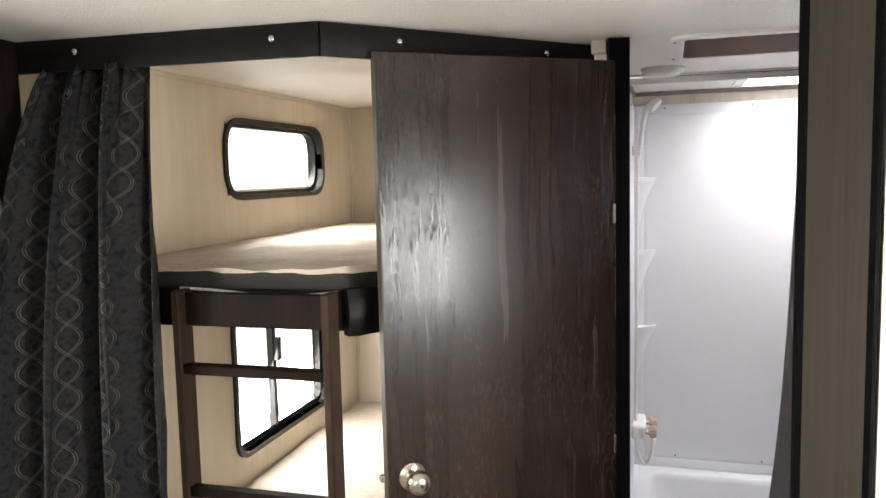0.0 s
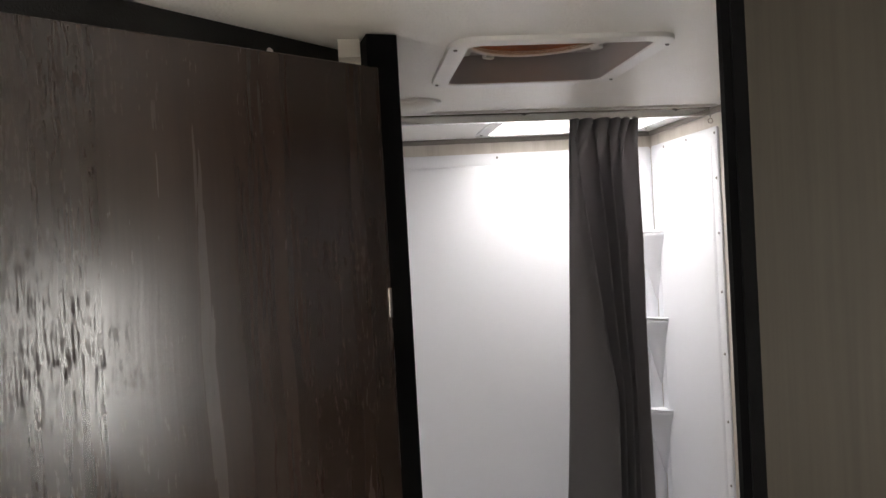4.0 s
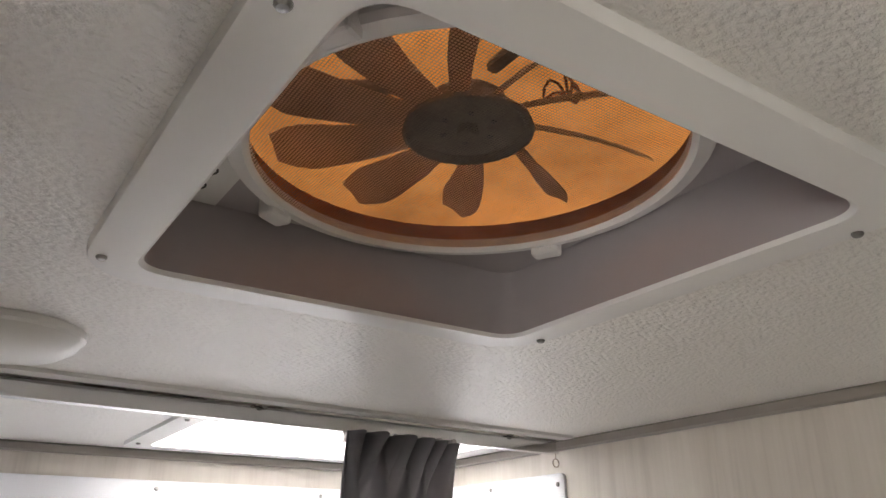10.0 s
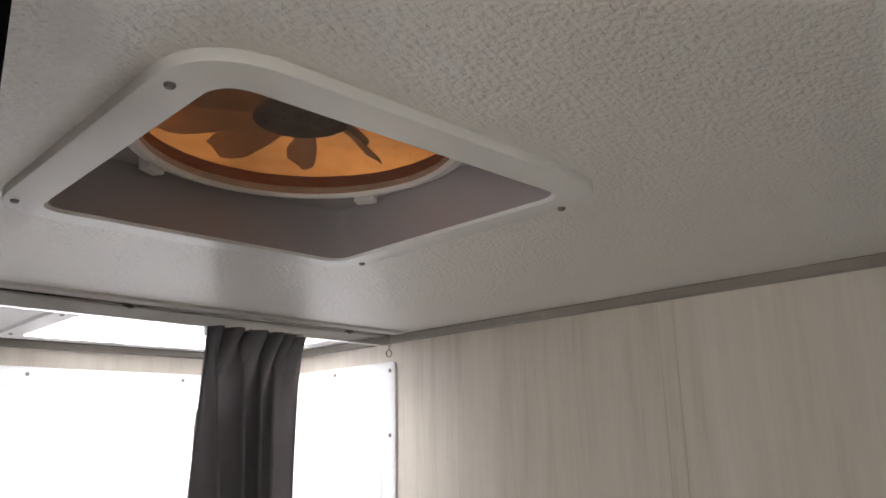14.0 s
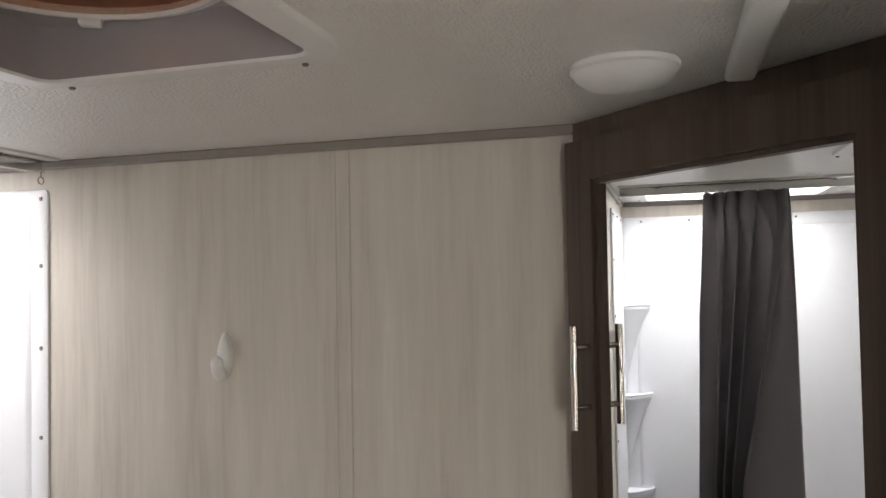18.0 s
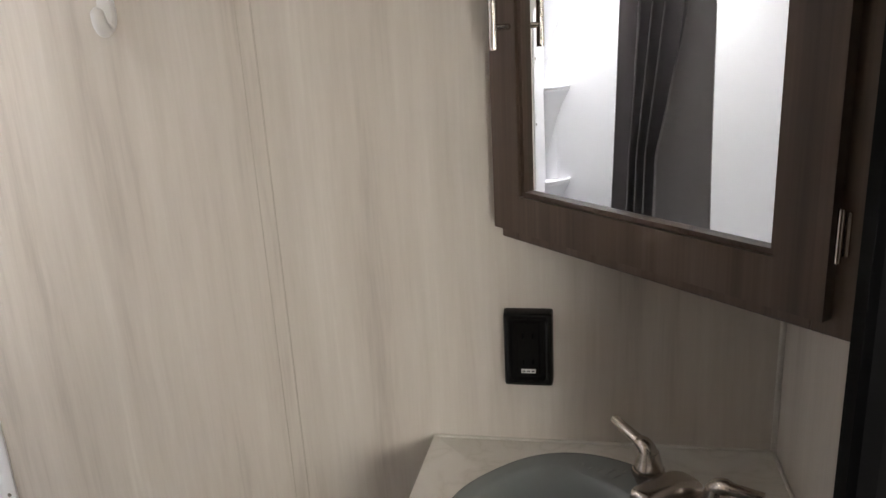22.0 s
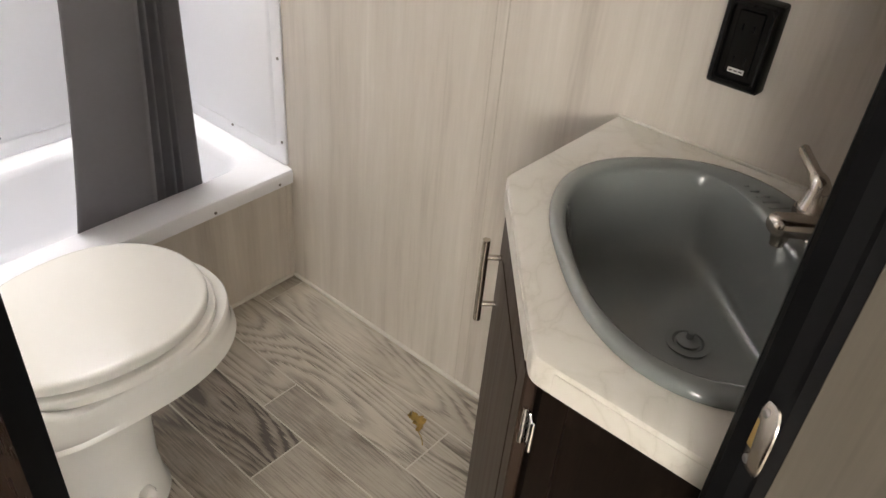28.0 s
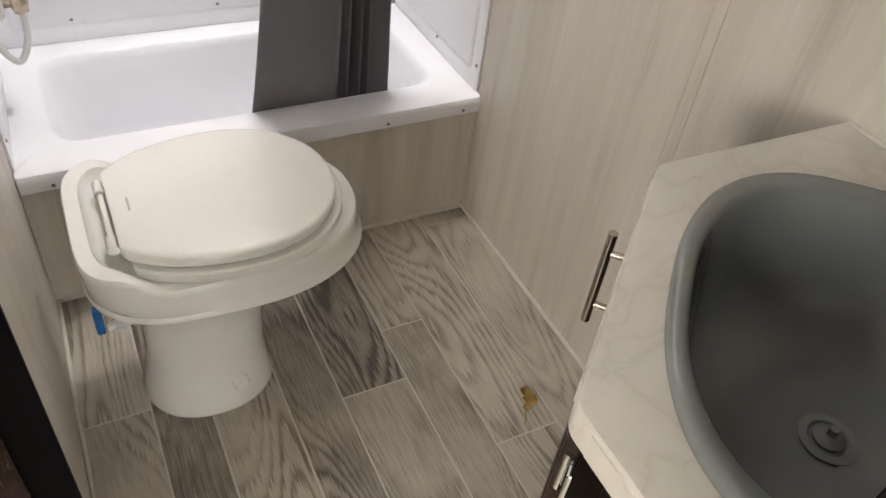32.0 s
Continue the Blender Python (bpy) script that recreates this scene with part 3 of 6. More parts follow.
# jamb posts and black edge mouldings
jamb = thing("door_jamb", (0.65, 1.49, 0), "black door jamb on the diagonal bathroom doorway", "door jamb", kind="structure")
part("jamb_post", prism([(0.634, 1.486), (0.647, 1.4745), (0.676, 1.494), (0.655, 1.522), (0.640, 1.519)], 0.0, CEIL), BLACK, jamb)
part("jamb_stop", prism([(0.6315, 1.502), (0.6345, 1.4895), (0.643, 1.50), (0.640, 1.5185), (0.633, 1.5145)], 0.0, CEIL), BLACK, jamb)
corner = thing("corner_moulding", (0.73, 1.36, 0), "black moulding where diagonal panel meets the wall", "moulding", kind="structure")
part("moulding", prism([(0.722, 1.370), (0.719, 1.364), (0.7265, 1.3535), (0.733, 1.357), (0.735, 1.366)], 0, CEIL), BLACK, corner)
hinge_post = thing("hinge_post", (0.295, 2.0, 0), "black hinge post of the bathroom doorway", "door jamb", kind="structure")
part("post", prism(round_poly([(0.272, 1.962), (0.322, 1.975), (0.312, 2.034), (0.262, 2.02)], 0.003, 2), 0, CEIL - 0.002), BLACK, hinge_post)
part("end_block", new_box((0.226, 2.0, 1.955), (0.262, 2.03, CEIL)), WALL, hinge_post, "pale wood block above the door")

# ceiling trim in the bathroom
for i, (lo, hi) in enumerate([((RIGHT - 0.012, 1.824, CEIL - 0.017), (RIGHT, REAR, CEIL)), ((PART_X, REAR - 0.012, CEIL - 0.017), (RIGHT - 0.012, REAR, CEIL)),
                              ((PART_X, 2.04, CEIL - 0.017), (PART_X + 0.012, REAR - 0.012, CEIL)),
                              ((LEFT, 1.5, CEIL - 0.016), (LEFT + 0.01, REAR, CEIL)), ((LEFT + 0.01, REAR - 0.01, CEIL - 0.016), (PART_X - 0.035, REAR, CEIL))]):
    structure("trim", new_box(lo, hi, 0.003, 1), TRIM if i < 3 else BUNKWALL, "taupe strip along the ceiling edge", "trim")
structure("trim", new_box((LEFT, REAR - 0.012, 0.58), (LEFT + 0.012, REAR, CEIL - 0.016), 0.003, 1), BUNKWALL, "cream corner bead in the bunk", "trim")
# corner bead beside the vanity and floor beads
structure("trim", new_box((RIGHT - 0.008, 1.395, 0.845), (RIGHT, 1.403, CEIL), 0.002, 1), CAULK, "pale corner bead above the vanity", "trim")
structure("baseboard", new_box((RIGHT - 0.008, 1.98, 0), (RIGHT, 2.868, 0.012), 0.003, 1), CAULK, "thin pale bead along the floor edge", "baseboard")
structure("baseboard", new_box((PART_X, 2.04, 0), (PART_X + 0.008, 2.868, 0.012), 0.003, 1), CAULK, "thin pale bead along the floor edge", "baseboard")
structure("baseboard", new_box((PART_X + 0.008, 2.862, 0), (RIGHT - 0.008, 2.87, 0.014), 0.003, 1), CAULK, "thin pale bead under the tub apron", "baseboard")
# batten seams on the right wall
structure("trim", new_box((RIGHT - 0.0015, 2.225, 0.0), (RIGHT, 2.2275, CEIL - 0.017)), SEAM, "narrow panel seam on the greige wall", "trim")
structure("trim", new_box((RIGHT - 0.001, 2.252, 0.0), (RIGHT, 2.2535, CEIL - 0.017)), SEAM, "fine panel joint on the greige wall", "trim")


# ---- windows ----
def bunk_window(name, x, y0, y1, z0, z1, r, slider=False, label=""):
    w = thing(name, (x, (y0 + y1) / 2, z0), label, "window", kind="structure")
    s = 1 if x < 0 else -1
    outer = round_poly([(y0 - 0.018, z0 - 0.018), (y1 + 0.018, z0 - 0.018), (y1 + 0.018, z1 + 0.018), (y0 - 0.018, z1 + 0.018)], r + 0.018, 8)
    inner = round_poly([(y0, z0), (y1, z0), (y1, z1), (y0, z1)], r, 8)
    deep = round_poly([(y0 + 0.012, z0 + 0.012), (y1 - 0.012, z0 + 0.012), (y1 - 0.012, z1 - 0.012), (y0 + 0.012, z1 - 0.012)], r - 0.008, 8)
    part("window_frame", ring_frame(outer, inner, lambda u, v, k: (x + s * 0.012 * k, u, v)), RUBBER, w, "dark rounded window frame", True)
    part("inner_lip", ring_frame([(u * 1.0, v) for u, v in inner], deep, lambda u, v, k: (x - s * (0.02 + 0.03 * k), u, v)), RUBBER, w, "dark stepped inner lip", True)
    sleeve = shells([[(x + s * 0.011, u, v) for u, v in inner], [(x - s * 0.06, u, v) for u, v in inner]], False, False)
    part("sleeve", sleeve, RUBBER, w, "", True)
    pane = shells([[(x - s * 0.045, u, v) for u, v in deep], [(x - s * 0.048, u, v) for u, v in deep]])
    p = part("pane", pane, GLASS, w, "clear glass pane")
    p.visible_shadow = False
    if slider:
        ym = y0 + (y1 - y0) * 0.43
        part("mullion", new_box((x - s * 0.045, ym - 0.012, z0 + 0.01), (x - s * 0.015, ym + 0.012, z1), 0.003, 1), RUBBER, w)
        part("latch", new_box((x - s * 0.018, ym - 0.008, z0 + 0.27), (x + s * 0.004, ym + 0.02, z0 + 0.36), 0.003, 1), RUBBER, w)
        part("track", new_box((x - s * 0.05, y0 + 0.04, z0 + 0.012), (x - s * 0.02, y1 - 0.04, z0 + 0.022)), CHROME, w)
    else:
        part("track", new_box((x - s * 0.05, y0 + 0.05, z0 + 0.012), (x - s * 0.02, y1 - 0.05, z0 + 0.02)), CHROME, w)
    return w


bunk_window("window_1", LEFT, *WIN1, 0.095, False, "small rounded upper bunk window with dark frame")
bunk_window("window_2", LEFT, *WIN2, 0.06, True, "sliding lower bunk window with rounded dark frame")
bunk_window("window_3", RIGHT, *WINR, 0.05, False, "hall window that lights the dark door")
bunk_window("window_4", LEFT, *WIN3, 0.09, False, "large rounded hall window beside the drape")

# unseen window, added to give the hall end fill an opening
w5 = thing("added_window", (0.3, FRONT, ADDED_WIN[2]), "window added out of view at the end of the hall", "window", kind="structure")
fo = round_poly([(ADDED_WIN[0] - 0.02, ADDED_WIN[2] - 0.02), (ADDED_WIN[1] + 0.02, ADDED_WIN[2] - 0.02), (ADDED_WIN[1] + 0.02, ADDED_WIN[3] + 0.02), (ADDED_WIN[0] - 0.02, ADDED_WIN[3] + 0.02)], 0.06, 6)
fi = round_poly([(ADDED_WIN[0] + 0.01, ADDED_WIN[2] + 0.01), (ADDED_WIN[1] - 0.01, ADDED_WIN[2] + 0.01), (ADDED_WIN[1] - 0.01, ADDED_WIN[3] - 0.01), (ADDED_WIN[0] + 0.01, ADDED_WIN[3] - 0.01)], 0.045, 6)
part("window_frame", ring_frame(fo, fi, lambda u, v, k: (u, FRONT + 0.012 * k, v)), RUBBER, w5, "dark rounded window frame", True)
p = part("pane", shells([[(u, FRONT - 0.03, v) for u, v in fi], [(u, FRONT - 0.033, v) for u, v in fi]]), GLASS, w5, "clear glass pane")
p.visible_shadow = False

# ---- outdoors ----
structure("ground", new_box((-400, -400, -0.9), (400, 400, -0.7)), material("dry_grass", (0.16, 0.15, 0.09), 0.9, vary=0.3, scale=0.4), "pale dry ground outside", "ground")
# self-lit sheet close outside; its emission stands in for daylight on trees and sky
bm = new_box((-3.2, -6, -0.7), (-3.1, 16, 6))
structure("backdrop", bm, bpy.data.materials.new("glowing_tree_backdrop"), "glowing sheet of hazy trees and sky outside", "backdrop")
far = bpy.data.materials["glowing_tree_backdrop"]
far.use_nodes = True
nt = far.node_tree
nt.nodes.remove(nt.nodes["Principled BSDF"])
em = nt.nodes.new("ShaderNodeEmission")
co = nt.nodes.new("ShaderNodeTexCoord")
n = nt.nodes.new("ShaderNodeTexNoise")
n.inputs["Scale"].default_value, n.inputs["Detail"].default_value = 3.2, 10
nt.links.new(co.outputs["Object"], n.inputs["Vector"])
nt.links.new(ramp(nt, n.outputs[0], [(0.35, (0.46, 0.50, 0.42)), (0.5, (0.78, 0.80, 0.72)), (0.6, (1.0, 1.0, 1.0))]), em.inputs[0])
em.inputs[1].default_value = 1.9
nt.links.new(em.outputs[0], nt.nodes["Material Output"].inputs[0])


# ---- hall and bunks ----
U_DOOR = Vector((0.786, 0.6183, 0))
N_DOOR = Vector((0.6183, -0.786, 0))


def door_frame_matrix():
    """Door axes: x from the latch edge to the hinge, y into the door's thickness (away from the hall), z up."""
    m = Matrix.Identity(4)
    m.col[0][:3], m.col[1][:3], m.col[2][:3] = U_DOOR, -N_DOOR, (0, 0, 1)
    m.translation = (-0.194, 1.569, 0)
    return m


DM = door_frame_matrix()


def build_door():
    d = thing("door_1", (0.0, 1.79, 0.03), "dark walnut bathroom door standing wide open", "door", kind="structure")
    part("door_leaf", new_box((0.004, 0, 0.03), (0.614, 0.032, 1.926), 0.0015, 1, DM), DOORWOOD, d)
    part("edge_band", new_box((0.0025, 0.002, 0.03), (0.004, 0.030, 1.926), 0, 1, DM), PANELGREY, d, "taupe edge banding")
    knob = part("door_knob", lathe([(0.0, 0.0), (0.031, 0.0), (0.032, 0.004), (0.026, 0.008), (0.012, 0.011), (0.011, 0.025), (0.02, 0.031), (0.028, 0.04), (0.029, 0.05), (0.024, 0.06), (0.012, 0.066), (0.0, 0.067)], DM @ Vector((0.060, 0, 0.975)), N_DOOR, 32), STEEL, d, "round satin nickel knob", True)
    part("keyhole", lathe([(0.0, 0.0), (0.004, 0.0), (0.004, 0.0015), (0.0, 0.0015)], DM @ Vector((0.060, -0.0665, 0.975)), N_DOOR, 12), PRINT, knob)
    part("latch", new_box((-0.012, 0.008, 0.967), (0.0, 0.022, 0.983), 0.002, 1, DM), STEEL, d, "small latch bolt")
    for z in (0.965, 1.553, 0.25):
        part("hinge", new_box((0.606, -0.003, z - 0.024), (0.613, 0.004, z + 0.024), 0.001, 1, DM), STEEL, d)
    return d


build_door()

# valance band at the ceiling, padded black vinyl with snaps
VA, VB, VC = Vector((LEFT, 1.455)), Vector((-0.29, 1.508)), Vector((0.222, 2.066))


def band(a, b, z0, z1, t0, puff=0.004, n=40):
    """A slightly wavy padded strip between two plan points, facing the hall."""
    d = (b - a).normalized()
    nn = Vector((d.y, -d.x))
    bm = bmesh.new()
    rows = []
    for i in range(n + 1):
        p = a.lerp(b, i / n)
        w = puff * math.sin(i * 1.7) * math.sin(i * 0.45 + 1)
        row = []
        for k in range(7):
            f = k / 6
            z = z0 + (z1 - z0) * f
            o = t0 + puff * math.sin(math.pi * f) * 1.2 + w * (1 - f) * 0.8
            row.append(bm.verts.new((p.x + nn.x * o, p.y + nn.y * o, z)))
        row.append(bm.verts.new((p.x - nn.x * 0.006, p.y - nn.y * 0.006, z1)))
        row.append(bm.verts.new((p.x - nn.x * 0.006, p.y - nn.y * 0.006, z0)))
        rows.append(row)
    for r, s in zip(rows, rows[1:]):
        m = len(r)
        for k in range(m):
            bm.faces.new((r[k], s[k], s[(k + 1) % m], r[(k + 1) % m]))
    bm.faces.new(rows[0])
    bm.faces.new(rows[-1])
    return bm


val = thing("valance", (-0.29, 1.51, 1.91), "black padded vinyl valance with snaps over the bunk opening", "valance")
part("front_band", band(VA, VB, 1.913, CEIL - 0.001, 0.004), VINYL, val, smooth=True)
part("diagonal_band", band(VB, VC, 1.913, CEIL - 0.001, 0.004), VINYL, val, smooth=True)
for a, b, s in ((VA, VB, (0.22, 0.86)), (VB, VC, (0.245, 0.79))):
    d = (b - a).normalized()
    nn = Vector((d.y, -d.x, 0))
    for f in s:
        p = a.lerp(b, f)
        part("snap", lathe([(0.007, 0), (0.007, 0.002), (0.004, 0.005), (0, 0.006)], (p.x + nn.x * 0.009, p.y + nn.y * 0.009, 1.953), nn, 16), CHROME, val, "shiny metal snap", True)

BUNK = [(LEFT, 1.606), (-0.300, 1.612), (PART_X - 0.035, 2.14), (PART_X - 0.035, REAR), (LEFT, REAR)]


def mattress(name, z0, z1, poly, label, sag, base_z):
    top = round_poly(poly, [0.03, 0.05, 0.05, 0.03, 0.03], 4)
    cx, cy = sum(p[0] for p in top) / len(top), sum(p[1] for p in top) / len(top)
    t = thing(name, (cx, cy, base_z), label, "mattress")
    # quilted top: a fine sheet with soft wrinkles
    bm = prism([(cx + (x - cx) * 0.998, cy + (y - cy) * 0.998) for x, y in top], z0, z0 + (z1 - z0) * 0.80)
    part("border", bm, MATDARK, t, "dark worn side border")
    bm = prism(top, z0 + (z1 - z0) * 0.80, z1)
    bmesh.ops.triangulate(bm, faces=[f for f in bm.faces if len(f.verts) > 4])
    bmesh.ops.subdivide_edges(bm, edges=[e for e in bm.edges if e.calc_length() > 0.06], cuts=5, use_grid_fill=True)
    bmesh.ops.subdivide_edges(bm, edges=[e for e in bm.edges if e.calc_length() > 0.05], cuts=2, use_grid_fill=True)
    for v in bm.verts:
        if v.co.z > z1 - 0.004:
            f = noise.noise(Vector((v.co.x * 3, v.co.y * 4, 1.3)))
            g = noise.noise(Vector((v.co.x * 9, v.co.y * 26, 4.1)))
            v.co.z += sag * f + 0.012 * g
        else:
            v.co.z += 0.007 * noise.noise(Vector((v.co.x * 22, v.co.y * 22, 2.2))) + 0.004 * noise.noise(Vector((v.co.x * 60, v.co.y * 60, 7.2)))
    part("cover", bm, MATTRESS, t, "wrinkled cream quilted top", True)
    return t


MATPOLY = [(x + (0.01 if x < -0.9 else -0.01 if x > 0.1 else 0), y - (0.01 if y > 3 else 0)) for x, y in BUNK]


def platform(name, z0, z1, label):
    p = thing(name, (-0.5, 2.4, z0), label, "bunk bed")
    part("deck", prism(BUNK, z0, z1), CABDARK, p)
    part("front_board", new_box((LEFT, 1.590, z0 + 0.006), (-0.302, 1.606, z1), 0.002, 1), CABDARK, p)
    return p


up = platform("upper_bunk", 1.305, 1.400, "dark wooden upper bunk platform with angled corner")
a, b = Vector((-0.300, 1.606)), Vector((PART_X - 0.04, 2.134))
part("bumper", band(a, b, 1.297, 1.405, 0.022, 0.009, 30), VINYL, up, "padded black vinyl bumper", True)
piping = curve_points([(-0.72, 1.588, 1.402), (-0.62, 1.586, 1.398), (-0.5, 1.586, 1.388), (-0.4, 1.586, 1.389), (-0.31, 1.595, 1.398)], 6)
part("piping", tube(piping, 0.004, 8), GREYPLASTIC, up, "pale drooping welt cord", True)
mattress("upper_mattress", 1.400, 1.448, MATPOLY, "thin quilted cream mattress with dark border on upper bunk", 0.010, 1.40)
low = platform("lower_bunk", 0.0, 0.46, "dark lower bunk base under the ladder")
mattress("lower_mattress", 0.46, 0.575, MATPOLY, "cream quilted mattress lying on the lower bunk", 0.008, 0.46)


def build_ladder():
    l = thing("bunk_ladder", (-0.51, 1.52, 0), "dark wooden ladder leaning on the upper bunk", "ladder")
    for x in (-0.708, -0.324):
        part("stile", new_box((x, 1.530, 0), (x + 0.020, 1.586, 1.402), 0.003, 1), LADDERWOOD, l)
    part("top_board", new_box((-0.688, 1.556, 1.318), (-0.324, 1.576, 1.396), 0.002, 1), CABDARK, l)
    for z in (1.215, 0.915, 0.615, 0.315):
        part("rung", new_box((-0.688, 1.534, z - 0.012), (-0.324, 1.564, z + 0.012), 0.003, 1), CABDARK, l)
    return l


build_ladder()


def cloth(path, heights, mat, name, parent, thick=0.002):
    """A hanging cloth: path(f, s) gives the plan point at fraction f along its width and s up its height (0 top, 1 foot)."""
    n, m = 198, 64
    bm = bmesh.new()
    uvl = bm.loops.layers.uv.new("cloth")
    grid = []
    z1, z0 = heights
    for j in range(m + 1):
        s = j / m
        row, ulen, last = [], 0.0, None
        for i in range(n + 1):
            p = path(i / n, s)
            v = Vector((p[0], p[1], z1 + (z0 - z1) * s))
            if last is not None:
                ulen += (Vector((v.x, v.y)) - Vector((last.x, last.y))).length
            last = v
            row.append((bm.verts.new(v), ulen))
        grid.append(row)
    for j in range(m):
        for i in range(n):
            q = [grid[j][i], grid[j][i + 1], grid[j + 1][i + 1], grid[j + 1][i]]
            f = bm.faces.new([a[0] for a in q])
            for lp, (vv, uu) in zip(f.loops, q):
                lp[uvl].uv = (uu, vv.co.z)
    me = bpy.data.meshes.new(name)
    bm.to_mesh(me)
    bm.free()
    me.materials.append(mat)
    for p in me.polygons:
        p.use_smooth = True
    ob = new(name, me)
    ob.parent = parent
    ob.matrix_parent_inverse = Matrix.Translation(-Vector(parent.location))
    sol = ob.modifiers.new("thickness", "SOLIDIFY")
    sol.thickness = thick
    return ob


def drape_path(f, s):
    # three broad soft folds with deep narrow gaps, gathered at the top, spreading towards the wall below
    x = -0.985 + 0.270 * f
    y = 1.530 - 0.012 * f - (0.40 * s ** 0.7) * (1 - f) ** 1.5
    w = 1.0 - 0.6 * math.exp(-s * 7)
    ph = 3.05 * f ** 0.92 + 0.05 * math.sin(3 * s + 0.5) + 0.03
    lobe = abs(math.sin(math.pi * ph)) ** 0.6
    fold = -0.135 * w * lobe + 0.016 * math.sin(2 * math.pi * (8.3 * f + 0.15 * s)) * math.exp(-s * 3.0) + 0.006 * math.sin(2 * math.pi * (5.1 * f + 1.3 * s))
    return x + 0.026 * math.sin(2 * math.pi * ph) * w, y + fold


drape = thing("bunk_drape", (-0.85, 1.47, 0.1), "dark patterned drape gathered at the bunk's side", "curtain")
cloth(drape_path, (1.925, 0.06), DRAPE, "drape_cloth", drape)

# dark surround of the hall window, seen past the drape
sur = thing("window_surround", (LEFT, 0.9, 0.9), "dark wooden panel round the hall window", "panel")
bm = wall_with_holes(bmesh.new(), "x", LEFT + 0.002, LEFT + 0.02, 0.2, 1.44, 0.80, CEIL - 0.003, [(0.28, 1.34, 0.93, 1.68)])
part("panel", bm, CABDARK, sur)
part("snap", lathe([(0.006, 0), (0.006, 0.002), (0, 0.005)], (LEFT + 0.02, 1.405, 1.70), (1, 0, 0), 12), CHROME, sur)
fr = round_poly([(0.26, 0.93), (1.355, 0.93), (1.355, 1.70), (0.26, 1.70)], 0.10, 8)
fi = round_poly([(0.29, 0.96), (1.325, 0.96), (1.325, 1.67), (0.29, 1.67)], 0.085, 8)
part("trim_ring", ring_frame(fr, fi, lambda u, v, k: (LEFT + 0.02 + 0.012 * k, u, v)), GREYPLASTIC, sur, "pale grey rounded trim ring", True)
shade = thing("pleated_shade", (LEFT + 0.01, 0.88, 0.95), "grey pleated shade half drawn over the hall window", "window shade")
bm = bmesh.new()
prev = None
for i in range(61):
    y = 1.13 + 0.2 * i / 60
    x = LEFT + 0.006 + (0.008 if i % 2 else 0)
    pair = (bm.verts.new((x, y, 0.95)), bm.verts.new((x, y, 1.68)))
    if prev:
        bm.faces.new((prev[0], pair[0], pair[1], prev[1]))
    prev = pair
part("pleats", bm, GREYPLASTIC, shade)

puck = thing("ceiling_puck_light", (-0.456, 1.93, CEIL), "small white round light on the bunk ceiling", "ceiling light")
part("base", lathe([(0.046, 0), (0.047, 0.006), (0.042, 0.011), (0.032, 0.0125)], (-0.456, 1.93, CEIL), (0, 0, -1), 36), WHITE, puck, "", True)
part("lens", lathe([(0.031, 0.012), (0.026, 0.015), (0.0, 0.017)], (-0.456, 1.93, CEIL), (0, 0, -1), 36), WHITE, puck, "", True)


# ---- bathroom: ceiling ----
def dome_light(x, y, r):
    d = thing("dome_light", (x, y, CEIL), "white round plastic dome light, switched off", "ceiling light", "bathroom dome lights")
    part("base", lathe([(r, 0), (r, 0.006), (r - 0.004, 0.009)], (x, y, CEIL), (0, 0, -1), 40), WHITE, d, "", True)
    part("cover", lathe([(r - 0.003, 0.0085), (r - 0.006, 0.014), (r * 0.72, 0.022), (r * 0.4, 0.026), (0, 0.0275)], (x, y, CEIL), (0, 0, -1), 40), WHITE, d, "frosted white cover", True)
    return d


dome_light(0.396, 2.622, 0.069)
dome_light(0.976, 1.737, 0.062)
race = thing("cable_raceway", (0.85, 1.61, CEIL), "white plastic cable cover on the ceiling", "cable cover")
part("channel", new_box((0.745, 1.592, CEIL - 0.016), (1.035, 1.626, CEIL), 0.006, 3), WHITE, race, "", True)


def rounded_square(c, h, r, seg=8):
    return round_poly([(c[0] - h, c[1] - h), (c[0] + h, c[1] - h), (c[0] + h, c[1] + h), (c[0] - h, c[1] + h)], r, seg)


